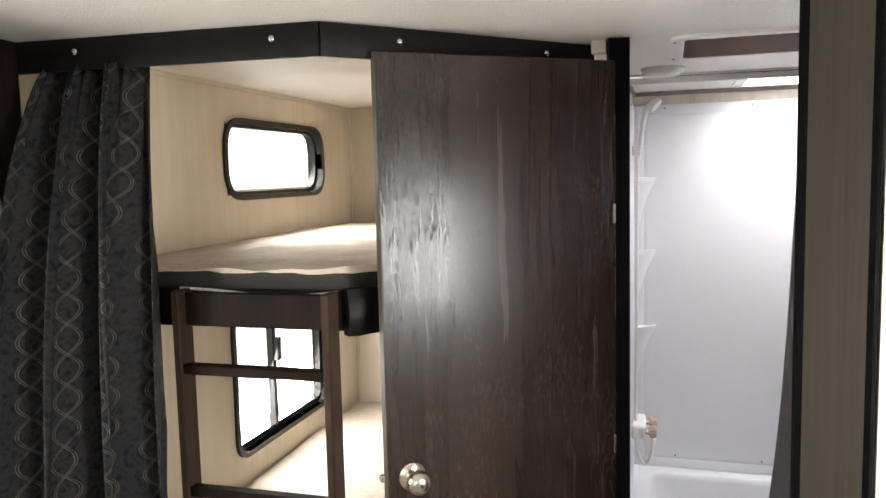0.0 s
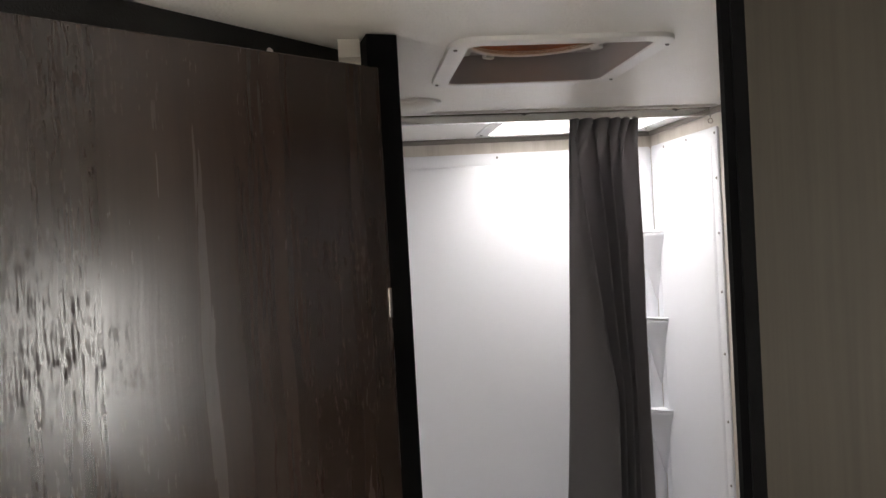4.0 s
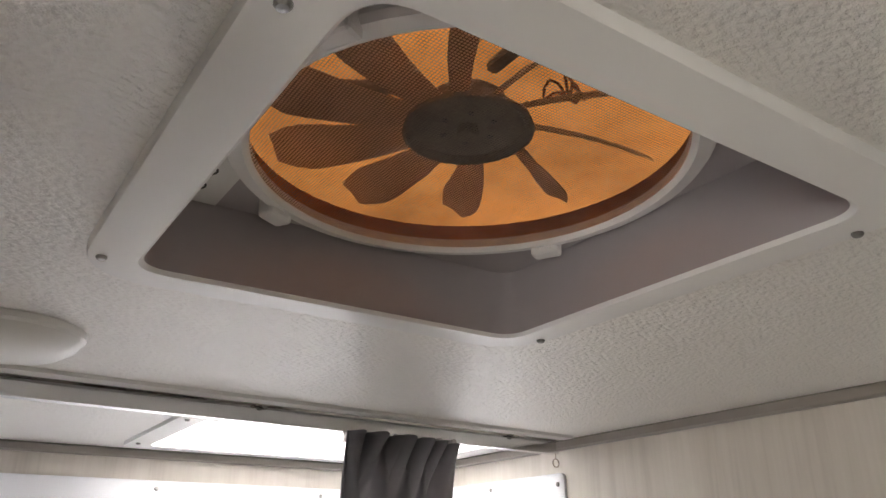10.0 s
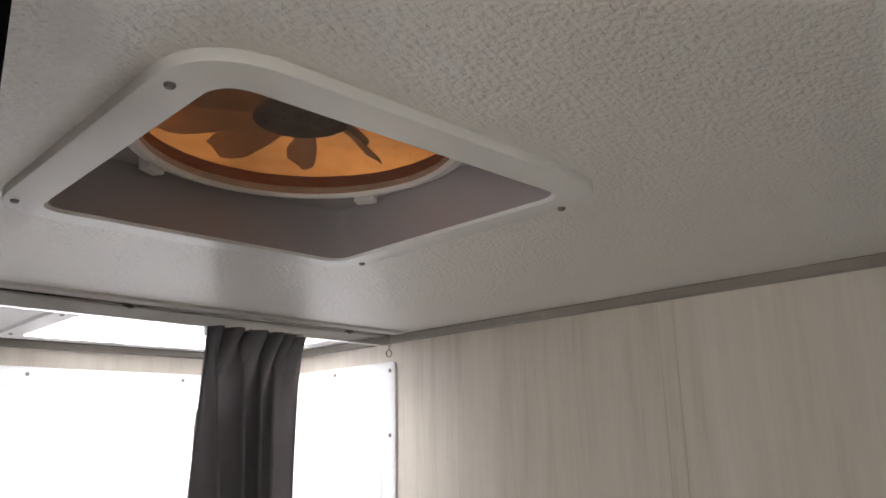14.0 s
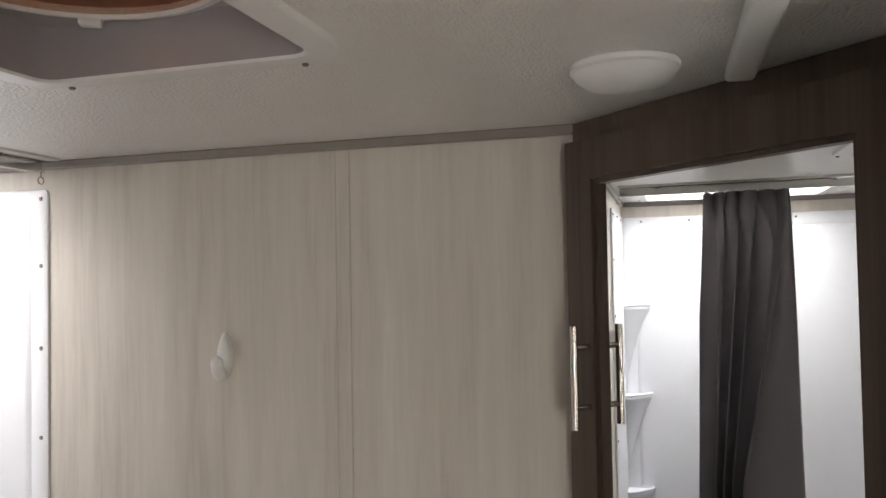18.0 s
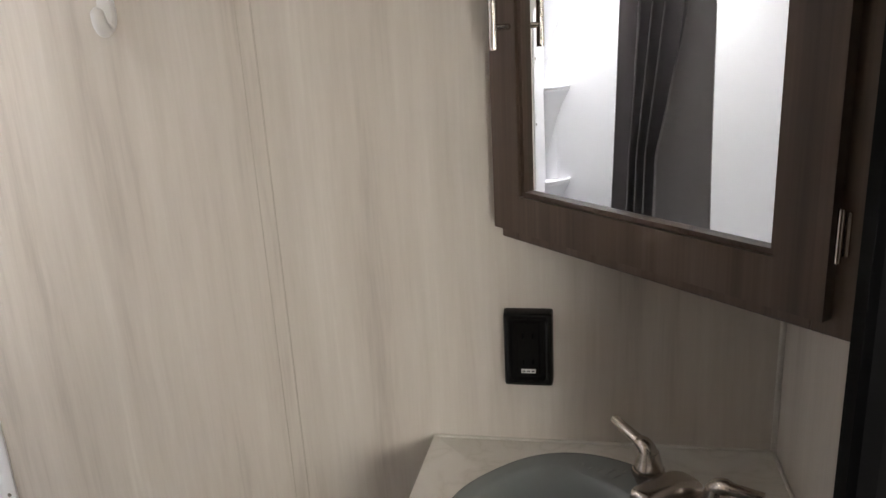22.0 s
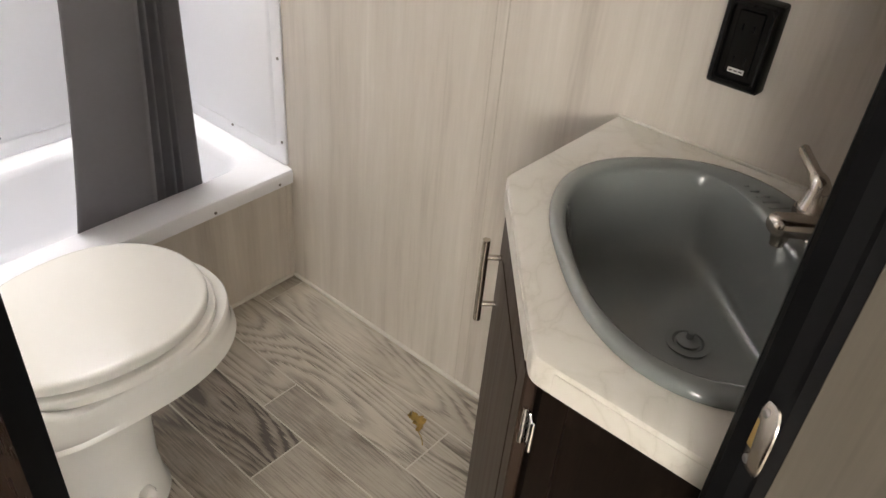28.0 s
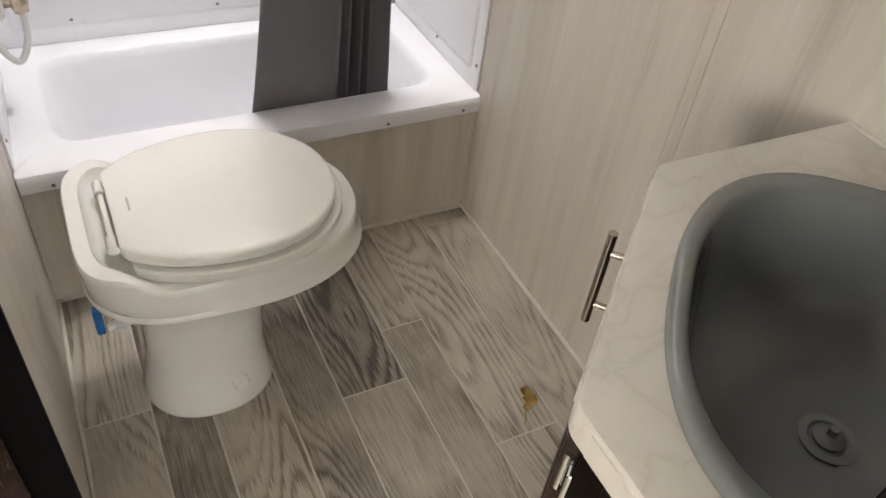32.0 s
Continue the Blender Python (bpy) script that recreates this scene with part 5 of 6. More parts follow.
def build_toilet():
    t = thing("toilet", (0.545, 2.552, 0), "cream white low toilet with closed lid", "toilet")
    cx, cy = 0.62, 2.553

    def raised(loop, part_of=1.0):
        """Lifts the rear of the rim into the deck behind the seat."""
        out = []
        for x, y, z in loop:
            k = max(0.0, min(1.0, (0.48 - x) / 0.075))
            out.append((x, y, z + 0.040 * k * k * (3 - 2 * k) * part_of))
        return out

    def body(front, rear, half, z):
        return egg(cx, cy, front, rear, half, z, 2.15, 72, 3.0 if z < 0.38 else 5.0)
    loops = [egg(0.54, cy, 0.125, 0.135, 0.115, 0.0, 2.2), egg(0.54, cy, 0.128, 0.138, 0.118, 0.012, 2.2), egg(0.54, cy, 0.118, 0.128, 0.108, 0.04, 2.2),
             egg(0.545, cy, 0.108, 0.118, 0.100, 0.12, 2.2), egg(0.55, cy, 0.110, 0.120, 0.100, 0.22, 2.2), egg(0.56, cy, 0.122, 0.135, 0.110, 0.28, 2.2),
             egg(0.585, cy, 0.160, 0.175, 0.138, 0.325, 2.2), body(0.208, 0.240, 0.162, 0.347), body(0.236, 0.266, 0.180, 0.356), body(0.240, 0.270, 0.184, 0.360), body(0.2395, 0.270, 0.1835, 0.364), body(0.234, 0.266, 0.180, 0.369),
             raised(body(0.230, 0.266, 0.180, 0.395), 0.3), raised(body(0.228, 0.269, 0.181, 0.420)), raised(body(0.2275, 0.2685, 0.1805, 0.429)), raised(body(0.2245, 0.266, 0.1775, 0.4328)), raised(body(0.214, 0.254, 0.168, 0.4335)),
             raised(body(0.209, 0.242, 0.160, 0.4335), 0.95), raised(body(0.205, 0.234, 0.152, 0.4325), 0.45), raised(body(0.196, 0.226, 0.145, 0.432), 0.35)]
    part("bowl", shells(loops), PORCELAIN, t, "", True)
    seat = [[(max(x, 0.434), y, w) for x, y, w in egg(0.615, cy, q, q2, h, z, 2.1)] for z, q, q2, h in ((0.4345, 0.199, 0.243, 0.181), (0.438, 0.2025, 0.245, 0.1845), (0.454, 0.2025, 0.245, 0.1845), (0.4575, 0.1995, 0.242, 0.1815), (0.4585, 0.192, 0.236, 0.174))]
    part("seat", shells(seat), SEATPLASTIC, t, "", True)
    lid = [[(max(x, 0.422), y, w) for x, y, w in egg(0.615, cy, q, q2, h, z, 2.1)] for z, q, q2, h in ((0.4625, 0.182, 0.230, 0.168), (0.466, 0.190, 0.239, 0.176), (0.478, 0.190, 0.239, 0.176), (0.4825, 0.1885, 0.2375, 0.1745), (0.4850, 0.185, 0.234, 0.171), (0.4862, 0.177, 0.226, 0.163))]
    part("lid", shells(lid), SEATPLASTIC, t, "", True)
    for dy in (-0.075, 0.075):
        part("hinge", tube([(0.412, cy + dy - 0.016, 0.470), (0.412, cy + dy + 0.016, 0.470)], 0.009, 14), SEATPLASTIC, t, "", True)
    part("hinge_rod", tube([(0.413, cy - 0.06, 0.466), (0.413, cy + 0.06, 0.466)], 0.006, 10), SEATPLASTIC, t, "", True)
    part("brand_mark", new_box((0.449, cy - 0.018, 0.4857), (0.453, cy + 0.018, 0.4866)), GREYPLASTIC, t, "faint grey mark on the lid")
    part("bolt_cap", lathe([(0.017, -0.01), (0.017, 0.012), (0.013, 0.019), (0, 0.021)], (0.578, cy - 0.100, 0.072), (0.15, -1, 0.15), 20), PORCELAIN, t, "", True)
    v = part("water_valve", tube([(0.455, cy - 0.05, 0.29), (0.415, cy - 0.066, 0.285), (0.372, cy - 0.07, 0.28)], [0.012, 0.010, 0.008], 12), WHITE, t, "white plastic water valve behind the bowl", True)
    part("valve_nut", lathe([(0.0, 0), (0.016, 0), (0.016, 0.02), (0, 0.02)], (0.43, cy - 0.06, 0.2865), (-1, -0.35, -0.1), 8), BRASS, v, "brass union nut")
    part("valve_cap", lathe([(0.0, 0), (0.013, 0), (0.013, 0.016), (0, 0.016)], (0.395, cy - 0.068, 0.272), (0, 0, 1), 12), WHITE, v)
    part("valve_handle", new_box((0.353, cy - 0.08, 0.276), (0.368, cy - 0.062, 0.335), 0.004, 2), BLUE, v, "blue plastic handle", True)
    return t


build_toilet()


# ---- bathroom: vanity ----
CT = [(RIGHT - 0.001, 1.396), (RIGHT - 0.001, 1.975), (1.0, 1.982), (0.716, 1.733), (0.716, 1.45), (0.758, 1.396)]
A_AX, B_AX = Vector((0.705, -0.709)), Vector((0.709, 0.705))
SINK = Vector((1.012, 1.674))


def sink_loop(ha0, ha1, hb, z, p=2.5, shift=0.0, n=72, back=None):
    """Oval about the sink's centre; ha0 towards the room, ha1 towards the corner, where the oval may be squarer."""
    out = []
    for k in range(n):
        t = 2 * math.pi * k / n
        c, s = math.cos(t), math.sin(t)
        ha = ha1 if c > 0 else ha0
        q = p if c <= 0 or back is None else p + (back - p) * min(1, c * 2)
        a = ha * math.copysign(abs(c) ** (2 / q), c) + shift
        b = hb * math.copysign(abs(s) ** (2 / q), s)
        q = SINK + A_AX * a + B_AX * b
        out.append((q.x, q.y, z))
    return out


def build_counter():
    c = thing("vanity_counter", (1.05, 1.65, 0.81), "cream marbled laminate corner countertop", "countertop")
    outer = round_poly(CT, [0, 0, 0.022, 0.03, 0, 0], 5)
    hole = sink_loop(0.178, 0.183, 0.24, 0)
    # sweep the outline by angle about the sink so that the top is a ring round the hole

    def reach(ang):
        d = Vector((math.cos(ang), math.sin(ang)))
        best = None
        for i in range(len(outer)):
            p, q = Vector(outer[i]), Vector(outer[(i + 1) % len(outer)])
            e = q - p
            den = d.x * e.y - d.y * e.x
            if abs(den) < 1e-9:
                continue
            w = p - SINK
            t = (w.x * e.y - w.y * e.x) / den
            s = (w.x * d.y - w.y * d.x) / den
            if t > 0 and -1e-6 <= s <= 1 + 1e-6 and (best is None or t < best):
                best = t
        return SINK + d * best
    angs = sorted({round(math.atan2(y - SINK.y, x - SINK.x), 5) for x, y in outer} | {round(2 * math.pi * k / 120 - math.pi, 5) for k in range(120)})
    hl = []
    hp = sorted((math.atan2(y - SINK.y, x - SINK.x), x, y) for x, y, _ in hole)
    for a in angs:
        k = 0
        while k < len(hp) and hp[k][0] < a:
            k += 1
        p, q = hp[k - 1], hp[k % len(hp)]
        d0, d1 = (a - p[0]) % (2 * math.pi), (q[0] - p[0]) % (2 * math.pi)
        f = d0 / d1 if d1 else 0
        hl.append((p[1] + (q[1] - p[1]) * f, p[2] + (q[2] - p[2]) * f))
    out = [reach(a) for a in angs]

    def inset(m):
        return [((p - SINK).length, p) for p in out] and [SINK + (p - SINK) * (1 - m / (p - SINK).length) for p in out]
    lp2 = lambda pts, z: [(p[0], p[1], z) for p in pts]
    part("slab", shells([lp2(hl, 0.808), lp2(hl, 0.845), lp2(inset(0.006), 0.845), lp2(inset(0.002), 0.8433), lp2(inset(0), 0.839), lp2(inset(0), 0.808), lp2(hl, 0.808)], False, False), COUNTER, c, "", True)
    # self-edge strips on the three free sides and a caulk bead along the walls
    ends = [(1.30, 1.9752), (1.022, 1.9818)], [(0.978, 1.964), (0.738, 1.7535)], [(0.7155, 1.705), (0.7155, 1.458)]
    for (ax, ay), (bx, by) in ends:
        d = Vector((bx - ax, by - ay, 0)).normalized()
        nn = Vector((d.y, -d.x, 0))
        m = Matrix.Identity(4)
        m.col[0][:3], m.col[1][:3] = d, -nn
        m.translation = (ax, ay, 0)
        part("edge_strip", new_box((0, -0.0008, 0.8085), ((Vector((bx, by)) - Vector((ax, ay))).length, 0.0012, 0.838), 0.0005, 1, m), COUNTER, c)
    part("caulk_bead", tube([(RIGHT - 0.003, 1.40, 0.846), (RIGHT - 0.003, 1.972, 0.846)], 0.003, 8), CAULK, c, "pale caulk along the wall", True)
    part("caulk_bead", tube([(0.77, 1.399, 0.846), (RIGHT - 0.006, 1.399, 0.846)], 0.003, 8), CAULK, c, "pale caulk along the wall", True)
    return c


build_counter()


def build_sink():
    s = thing("corner_sink", (SINK.x, SINK.y, 0.845), "glossy grey plastic drop-in corner sink", "sink")
    loops = [sink_loop(0.192, 0.198, 0.254, 0.846), sink_loop(0.1935, 0.1995, 0.2555, 0.850), sink_loop(0.192, 0.198, 0.254, 0.856), sink_loop(0.188, 0.194, 0.250, 0.8595), sink_loop(0.183, 0.188, 0.245, 0.8600),
             sink_loop(0.178, 0.122, 0.229, 0.8585, 2.5, 0, 72, 3.4), sink_loop(0.174, 0.117, 0.224, 0.8555, 2.5, 0, 72, 3.4), sink_loop(0.1715, 0.114, 0.2205, 0.848, 2.5, 0, 72, 3.5), sink_loop(0.168, 0.111, 0.216, 0.828, 2.5, 0, 72, 3.7), sink_loop(0.157, 0.105, 0.204, 0.78, 2.5, 0, 72, 4.2), sink_loop(0.146, 0.099, 0.192, 0.742, 2.5, 0, 72, 4.6),
             sink_loop(0.139, 0.096, 0.184, 0.729, 2.5, 0, 72, 4.6), sink_loop(0.128, 0.090, 0.172, 0.7215, 2.5, 0, 72, 4.2), sink_loop(0.108, 0.078, 0.148, 0.7175, 2.4, 0, 72, 3.2), sink_loop(0.06, 0.05, 0.08, 0.7125, 2.1), sink_loop(0.022, 0.022, 0.022, 0.708, 2.0, 0.012)]
    part("basin", shells(loops, False, True), SINKGREY, s, "", True)
    q = SINK + A_AX * 0.012
    d = part("drain_flange", lathe([(0.030, 0), (0.031, 0.003), (0.022, 0.004), (0.019, 0.001), (0, 0.001)], (q.x, q.y, 0.709), (0, 0, 1), 32), SINKGREY, s, "grey drain ring", True)
    part("stopper", lathe([(0.016, 0), (0.017, 0.004), (0.013, 0.007), (0.005, 0.008), (0.005, 0.018), (0.0, 0.019)], (q.x, q.y, 0.711), (0, 0, 1), 24), SINKGREY, d, "grey plug with knob", True)
    # soap ridges on both shoulders of the deck
    for side in (-1, 1):
        for k in range(5):
            b = side * (0.108 + 0.0145 * k) + (0.006 if side > 0 else -0.008)
            a0, a1 = 0.128 - 0.003 * k, 0.158 - 0.009 * k
            p0, p1 = SINK + A_AX * a0 + B_AX * b, SINK + A_AX * a1 + B_AX * b
            part("soap_ridge", tube([(p0.x, p0.y, 0.8575), (p1.x, p1.y, 0.8595)], 0.0025, 8), SINKGREY, s, "", True)
    return s


build_sink()


def build_faucet():
    f = thing("sink_faucet", (1.137, 1.566, 0.858), "brushed nickel two-handle faucet on the sink deck", "faucet")
    o = SINK + A_AX * 0.163 + B_AX * 0.012

    def P(a, b, z):
        q = o + A_AX * (a * (0.92 if a > 0 else 0.74)) + B_AX * (b * 0.92)
        return (q.x, q.y, 0.857 + (z - 0.857) * 0.94)

    def power(v, e):
        return math.copysign(abs(v) ** e, v)
    turn = [2 * math.pi * i / 48 for i in range(48)]
    base = [[P(0.030 * k * power(math.cos(t), 0.9), 0.090 * kk * power(math.sin(t), 0.62), z) for t in turn] for z, k, kk in ((0.857, 1.0, 1.0), (0.868, 1.0, 1.0), (0.874, 0.95, 0.985), (0.877, 0.84, 0.95))]
    part("base", shells(base), STEEL, f, "", True)
    # spout: a broad flat beak that leaves the base and runs level
    sections = []
    for a, zc, hz, hw in ((0.026, 0.878, 0.006, 0.022), (0.022, 0.884, 0.013, 0.027), (0.002, 0.889, 0.0175, 0.028), (-0.025, 0.894, 0.016, 0.026), (-0.055, 0.8975, 0.0138, 0.0228), (-0.085, 0.8975, 0.0135, 0.0215), (-0.103, 0.8975, 0.0135, 0.0212), (-0.112, 0.897, 0.0125, 0.019), (-0.117, 0.8965, 0.0095, 0.015), (-0.119, 0.896, 0.005, 0.009)):
        sections.append([P(a, 0.006 * min(1, max(0, -a / 0.1)) + hw * power(math.cos(t), 0.75), zc + hz * power(math.sin(t), 0.75)) for t in turn])
    part("spout", shells(sections), STEEL, f, "", True)
    part("aerator", lathe([(0.011, 0), (0.011, 0.012), (0.009, 0.015), (0.009, 0.021), (0, 0.021)], P(-0.094, 0.006, 0.888), (0, 0, -1), 20), STEEL, f, "", True)
    for side, reach, tip_a, tip_z in ((1, 0.082, 0.004, 0.941), (-1, 0.066, 0.022, 0.924)):
        b0 = side * 0.066
        h = part("handle_hub", lathe([(0.0245, 0), (0.0255, 0.004), (0.0245, 0.010), (0.0225, 0.011), (0.0225, 0.014), (0.0215, 0.016), (0.018, 0.030), (0.0155, 0.040)], P(0, b0, 0.875), (0, 0, 1), 28), STEEL, f, "", True)
        neck = curve_points([P(0, b0, 0.905), P(0, b0 + side * 0.001, 0.914), P(0.0, b0 + side * 0.005, 0.921), P(0.001, b0 + side * 0.014, 0.925), P(0.002, b0 + side * 0.022, 0.925)], 5)
        part("neck", tube(neck, [0.0165 - 0.0060 * i / (len(neck) - 1) for i in range(len(neck))], 18), STEEL, h, "", True)
        p0, p1 = Vector(P(0.0015, b0 + side * 0.018, 0.925)), Vector(P(tip_a, b0 + side * reach, tip_z))
        part("lever", lathe([(0.0, 0), (0.0092, 0), (0.0098, 0.003), (0.0090, 0.006), (0.0078, (p1 - p0).length - 0.002), (0.0068, (p1 - p0).length), (0, (p1 - p0).length)], p0, p1 - p0, 18), STEEL, h, "", True)
    part("tape", new_box((-0.004, -0.0005, 0), (0.010, 0.0008, 0.013), 0, 1, Matrix.Translation(P(-0.008, -0.0905, 0.862)) @ Matrix.Rotation(radians(-45), 4, "Z")), YELLOW, f, "scrap of yellow tape")
    return f


build_faucet()


def build_vanity():
    v = thing("vanity_cabinet", (1.02, 1.65, 0), "dark brown corner vanity cabinet with framed door", "cabinet")
    poly = [(RIGHT - 0.002, 1.398), (RIGHT - 0.002, 1.955), (1.006, 1.958), (0.742, 1.727), (0.742, 1.42), (0.762, 1.398)]
    bm = prism(poly, 0.0, 0.806)
    bmesh.ops.delete(bm, geom=[f for f in bm.faces if all(q.co.z > 0.8 for q in f.verts)], context="FACES")
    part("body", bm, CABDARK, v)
    p0, p1 = Vector((0.742, 1.727)), Vector((1.006, 1.958))
    d = (p1 - p0).normalized()
    nn = Vector((-d.y, d.x))
    L = (p1 - p0).length
    m = Matrix.Identity(4)
    m.col[0][:3], m.col[1][:3], m.col[2][:3] = (d.x, d.y, 0), (nn.x, nn.y, 0), (0, 0, 1)
    m.translation = (p0.x, p0.y, 0)
    door = part("cabinet_door", new_box((0.020, 0.001, 0.09), (L - 0.004, 0.018, 0.785), 0.003, 1, m), VANITYWOOD, v)
    part("door_panel", new_box((0.060, 0.0182, 0.14), (L - 0.05, 0.0195, 0.735), 0.001, 1, m), VANITYWOOD, door, "recessed brown centre panel")
    hu = L - 0.030
    part("handle_bar", tube([m @ Vector((hu, 0.044, 0.603)), m @ Vector((hu, 0.044, 0.757))], 0.006, 14), STEEL, door, "nickel bar handle", True)
    for z in (0.635, 0.725):
        part("handle_post", tube([m @ Vector((hu, 0.017, z)), m @ Vector((hu, 0.044, z))], 0.0045, 12), STEEL, door, "", True)
    for z in (0.70, 0.2):
        h = part("hinge", new_box((-0.004, -0.004, z - 0.026), (0.022, 0.006, z + 0.026), 0.002, 1, m), CHROME, v, "nickel wrap hinge")
        part("hinge_pin", tube([m @ Vector((0.019, 0.010, z - 0.03)), m @ Vector((0.019, 0.010, z + 0.03))], 0.004, 10), CHROME, h, "", True)
    # framed side towards the doorway
    part("side_stile", new_box((0.736, 1.690, 0.05), (0.742, 1.724, 0.80), 0.001, 1), CABDARK, v)
    part("side_rail", new_box((0.736, 1.45, 0.755), (0.742, 1.690, 0.80), 0.001, 1), CABDARK, v)
    return v


build_vanity()

# ---- bathroom: mirror cabinet ----
MU, MN = Vector((-0.70711, -0.70711, 0)), Vector((-0.70711, 0.70711, 0))
MM = Matrix.Identity(4)
MM.col[0][:3], MM.col[1][:3], MM.col[2][:3] = MU, MN, (0, 0, 1)
MM.translation = (1.305, 1.845, 0)


def build_medicine():
    c = thing("medicine_cabinet", (1.15, 1.55, 1.222), "brown wooden corner medicine cabinet with mirror door", "cabinet")
    part("carcass", prism([(1.308, 1.398), (1.308, 1.812), (1.288, 1.812), (0.868, 1.398)], 1.222, 1.984), CABINET, c)
    # face frame
    part("stile", new_box((0.010, -0.022, 1.222), (0.05, -0.002, 1.984), 0.001, 1, MM), CABINET, c)
    part("stile", new_box((0.53, -0.022, 1.222), (0.632, -0.002, 1.984), 0.001, 1, MM), CABINET, c)
    part("rail", new_box((0.05, -0.022, 1.222), (0.53, -0.002, 1.29), 0.001, 1, MM), CABINET, c)
    part("rail", new_box((0.05, -0.022, 1.92), (0.53, -0.002, 1.984), 0.001, 1, MM), CABINET, c)
    d = part("mirror_door_frame", ring_frame([(0.016, 1.243), (0.553, 1.243), (0.553, 1.950), (0.016, 1.950)], [(0.076, 1.300), (0.494, 1.300), (0.494, 1.888), (0.076, 1.888)], lambda u, v, k: tuple(MM @ Vector((u, 0.018 * k, v)))), CABINET, c)
    part("bead", ring_frame([(0.0765, 1.3005), (0.4935, 1.3005), (0.4935, 1.8875), (0.0765, 1.8875)], [(0.083, 1.307), (0.487, 1.307), (0.487, 1.881), (0.083, 1.881)], lambda u, v, k: tuple(MM @ Vector((u, 0.002 + 0.010 * k, v)))), CABINET, d, "narrow inner bead")
    part("mirror", new_box((0.0766, -0.001, 1.3006), (0.4934, 0.003, 1.8874), 0, 1, MM), MIRROR, d, "clear mirror glass")
    part("handle_bar", tube([MM @ Vector((0.064, 0.047, 1.515)), MM @ Vector((0.064, 0.047, 1.668))], 0.006, 14), STEEL, d, "nickel bar handle", True)
    for z in (1.546, 1.636):
        part("handle_post", tube([MM @ Vector((0.064, 0.017, z)), MM @ Vector((0.064, 0.047, z))], 0.0045, 12), STEEL, d, "", True)
    for z in (1.335, 1.86):
        h = part("hinge", new_box((0.553, -0.003, z - 0.024), (0.564, 0.004, z + 0.024), 0.002, 1, MM), STEEL, c, "nickel wrap hinge")
        part("hinge_pin", tube([MM @ Vector((0.558, 0.010, z - 0.028)), MM @ Vector((0.558, 0.010, z + 0.028))], 0.0035, 10), STEEL, h, "", True)
    return c


build_medicine()


# ---- bathroom: small fixtures ----
def build_outlet():
    o = thing("power_outlet", (RIGHT, 1.799, 0.96), "black power outlet with weather cover", "power outlet")
    y0, y1, z0, z1 = 1.758, 1.840, 0.960, 1.093

    def loop(m, r, d):
        return [(RIGHT - d, y, z) for y, z in round_poly([(y0 + m, z0 + m), (y1 - m, z0 + m), (y1 - m, z1 - m), (y0 + m, z1 - m)], r, 4)]
    part("plate", shells([loop(0, 0.005, 0), loop(0.001, 0.006, 0.020), loop(0.004, 0.008, 0.0245), loop(0.009, 0.008, 0.026), loop(0.012, 0.006, 0.0245), loop(0.014, 0.005, 0.0178)]), OUTLET, o, "", True)
    f = part("socket_face", new_box((RIGHT - 0.021, y0 + 0.022, z0 + 0.022), (RIGHT - 0.017, y1 - 0.022, z1 - 0.018), 0.0015, 1), OUTLET, o)
    for z in (1.004, 1.052):
        for dy in (-0.008, 0.008):
            part("slot", new_box((RIGHT - 0.0214, 1.799 + dy - 0.0012, z - 0.005), (RIGHT - 0.0206, 1.799 + dy + 0.0012, z + 0.005)), BLACK, f)
    lab = part("paper_label", new_box((RIGHT - 0.0222, 1.787, z0 + 0.0245), (RIGHT - 0.0208, 1.811, z0 + 0.0315)), LABELWHITE, o, "tiny white label")
    for k in range(3):
        part("label_bar", new_box((RIGHT - 0.0226, 1.789 + 0.0075 * k, z0 + 0.027), (RIGHT - 0.0221, 1.794 + 0.0075 * k, z0 + 0.029)), PRINT, lab)
    screw(o, (RIGHT - 0.0255, 1.799, z1 - 0.0085), (-1, 0, 0), 0.003, OUTLET)


build_outlet()


def build_hook():
    h = thing("robe_hook", (RIGHT, 2.474, 1.565), "white plastic robe hook on the wall", "hook")
    y, zc = 2.474, 1.609
    loops = []
    for d, k in ((0.0, 1.0), (0.006, 1.0), (0.011, 0.85), (0.013, 0.5)):
        loops.append([(RIGHT - d, y + 0.0145 * k * math.cos(t) * (1 - 0.25 * math.sin(t)), zc + 0.040 * k * math.sin(t)) for t in [2 * math.pi * i / 32 for i in range(32)]])
    part("back_plate", shells(loops), WHITE, h, "", True)
    pts = curve_points([(RIGHT - 0.004, y, 1.582), (RIGHT - 0.012, y, 1.574), (RIGHT - 0.021, y, 1.574), (RIGHT - 0.028, y, 1.585), (RIGHT - 0.031, y, 1.600), (RIGHT - 0.033, y, 1.609)], 6)
    part("hook_arm", tube(pts, [0.0085 + 0.0035 * math.sin(math.pi * i / (len(pts) - 1)) - 0.006 * max(0, i / (len(pts) - 1) - 0.85) / 0.15 for i in range(len(pts))], 14), WHITE, h, "", True)


build_hook()

strike = thing("strike_plate", (0.625, 1.50, 0.94), "curved nickel strike plate on the black jamb", "strike plate")
SM = Matrix.Identity(4)
SM.col[0][:3], SM.col[1][:3], SM.col[2][:3] = (0.62, 0.785, 0), (-0.785, 0.62, 0), (0, 0, 1)
SM.translation = (0.621, 1.484, 0.985)
part("plate", shells([[tuple(SM @ Vector((0.013 + 0.020 * k * math.cos(t), d + 0.010 * max(0, -math.cos(t)) ** 2, 0.034 * k * math.sin(t)))) for t in [2 * math.pi * i / 36 for i in range(36)]] for d, k in ((0.0, 1.0), (0.0022, 1.0), (0.0032, 0.9))]), STEEL, strike, "", True)
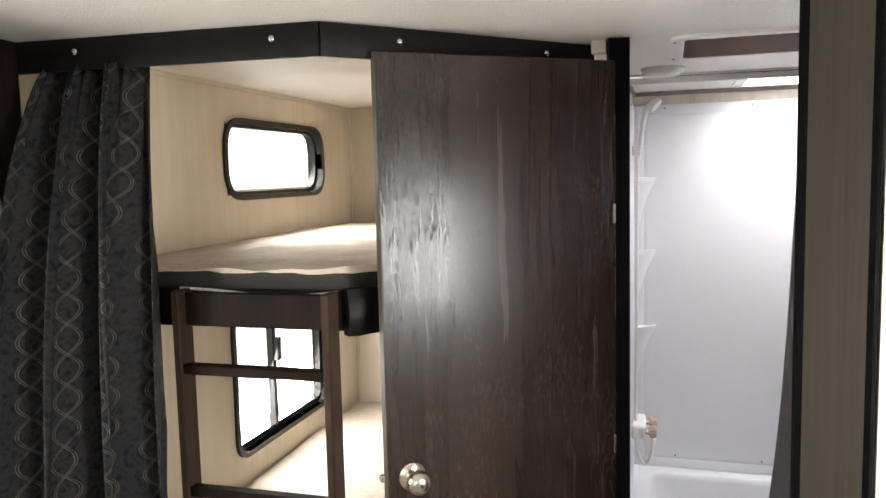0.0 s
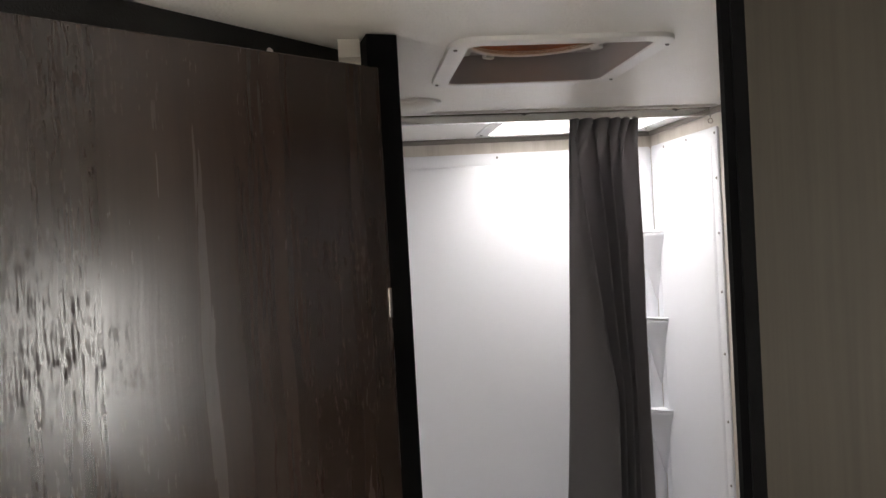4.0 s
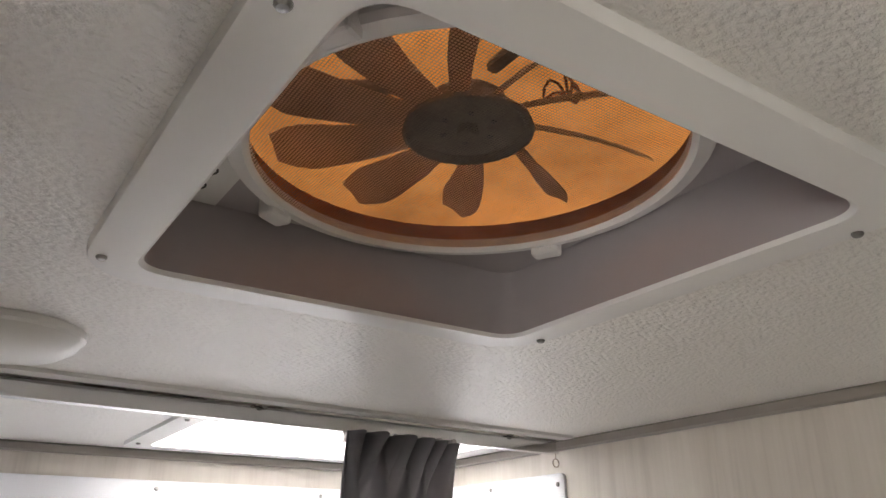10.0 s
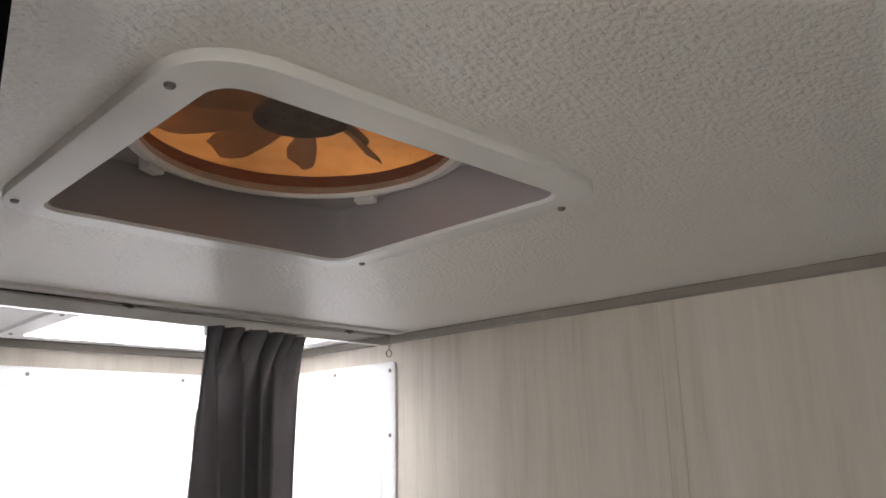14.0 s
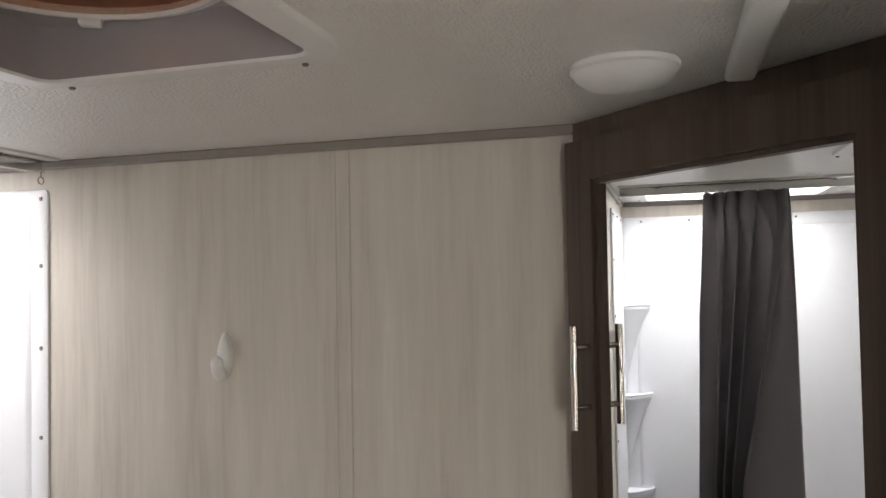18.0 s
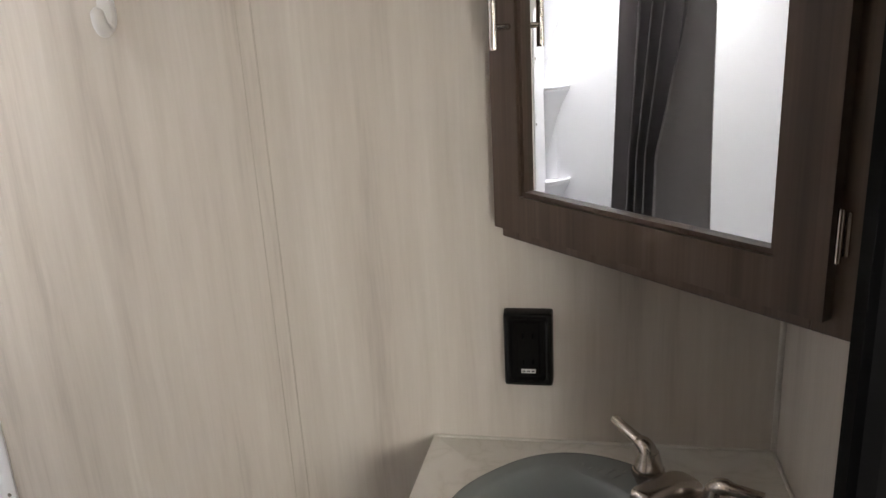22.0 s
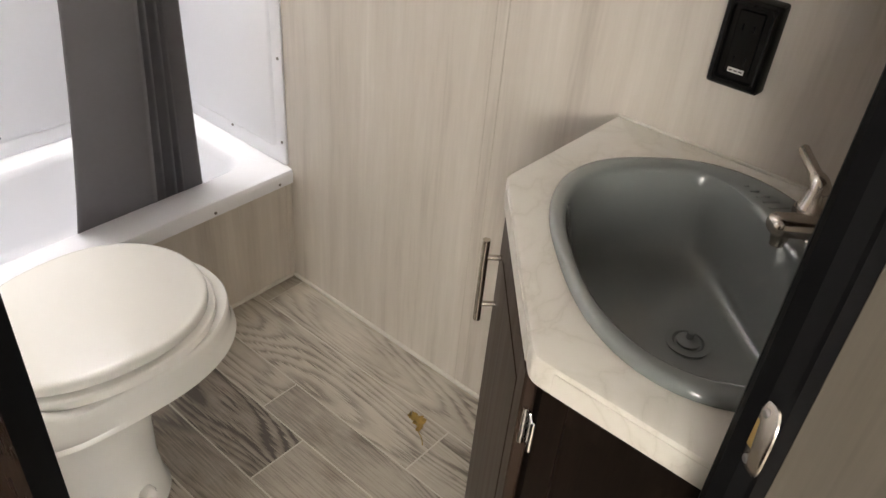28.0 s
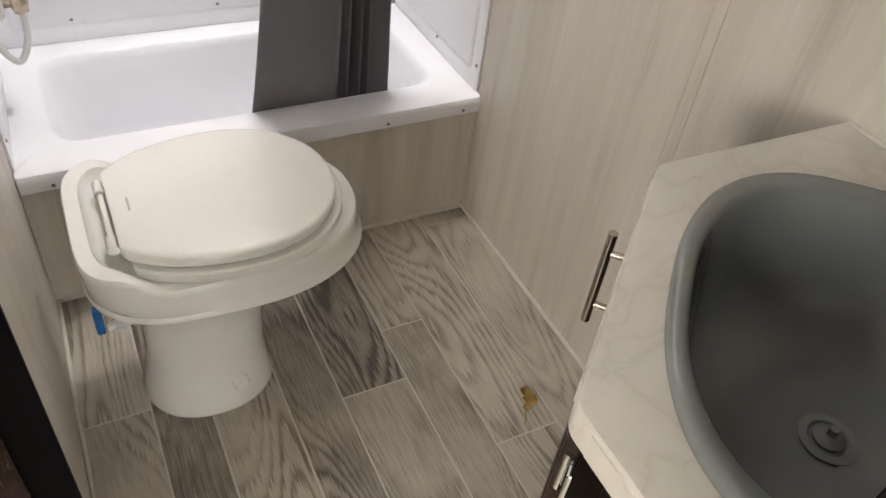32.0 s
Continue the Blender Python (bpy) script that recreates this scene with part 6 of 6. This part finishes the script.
part("latch_hole", new_box((0.008, 0.002, -0.014), (0.022, 0.0042, 0.014), 0.001, 1, SM), BRASS, strike, "raw wood latch hole")
for z in (-0.024, 0.024):
    screw(strike, SM @ Vector((0.015, 0.0032, z)), SM.to_3x3() @ Vector((0, 1, 0)), 0.004)

leaf = thing("fallen_leaf", (1.14, 2.235, 0.0), "curled yellow dry leaf on the floor", "leaf")
bm = bmesh.new()
rows = []
for i in range(13):
    f = i / 12
    w = 0.015 * math.sin(math.pi * min(1, f * 0.92 + 0.06)) ** 0.7 * (1 + 0.35 * math.sin(i * 2.1))
    row = []
    for g in (-1, -0.6, -0.2, 0.2, 0.6, 1):
        curl = Vector((1.120 + 0.030 * f + 0.010 * math.sin(5 * f) - 0.8 * w * g, 2.203 + 0.044 * f + 0.5 * w * g, 0.004 + 0.020 * g * g * f))
        curl.z += 0.006 + 0.006 * noise.noise(curl * 90)
        curl.x += 0.006 * noise.noise(curl * 70 + Vector((3, 1, 2)))
        row.append(bm.verts.new(curl))
    rows.append(row)
for a, b in zip(rows, rows[1:]):
    for k in range(5):
        bm.faces.new((a[k], a[k + 1], b[k + 1], b[k]))
part("blade", bm, LEAF, leaf, "", True)
part("stem", tube([(1.122, 2.205, 0.004), (1.112, 2.185, 0.004), (1.10, 2.172, 0.003)], 0.0012, 6), LEAF, leaf)

# ---- floor planks, last ----
SEAMS = [0.262, 0.405, 0.515, 0.660, 0.772, 0.921, 1.025, 1.174, 1.312]
JOINTS = [(2.50, 1.45), (2.05, 2.75), (1.72, 2.62), (1.95, 2.86), (2.38, 1.50), (2.525, 1.66), (2.155, 1.3), (2.825, 1.9)]
floor = bpy.data.objects["floor"]
for k, (a, b) in enumerate(zip(SEAMS, SEAMS[1:])):
    ys = [1.10, *sorted(j for j in JOINTS[k] if j < 2.88), 2.875]
    for c, d in zip(ys, ys[1:]):
        bm = new_box((a + 0.0017, c + 0.0017, -0.003), (b - 0.0017, d - 0.0017, 0.0), 0.0008, 1)
        part("plank", bm, PLANK, floor)
grout = new_box((0.255, 1.10, -0.003), (1.312, 2.875, -0.0006))
part("joint_bed", grout, material("pale_plank_joint", (0.55, 0.51, 0.44), 0.7, vary=0.08, scale=20), floor, "pale joint lines between planks")
hall = new_box((LEFT, FRONT, -0.003), (RIGHT, 1.10, 0.0))
part("hall_flooring", hall, PLANK, floor)
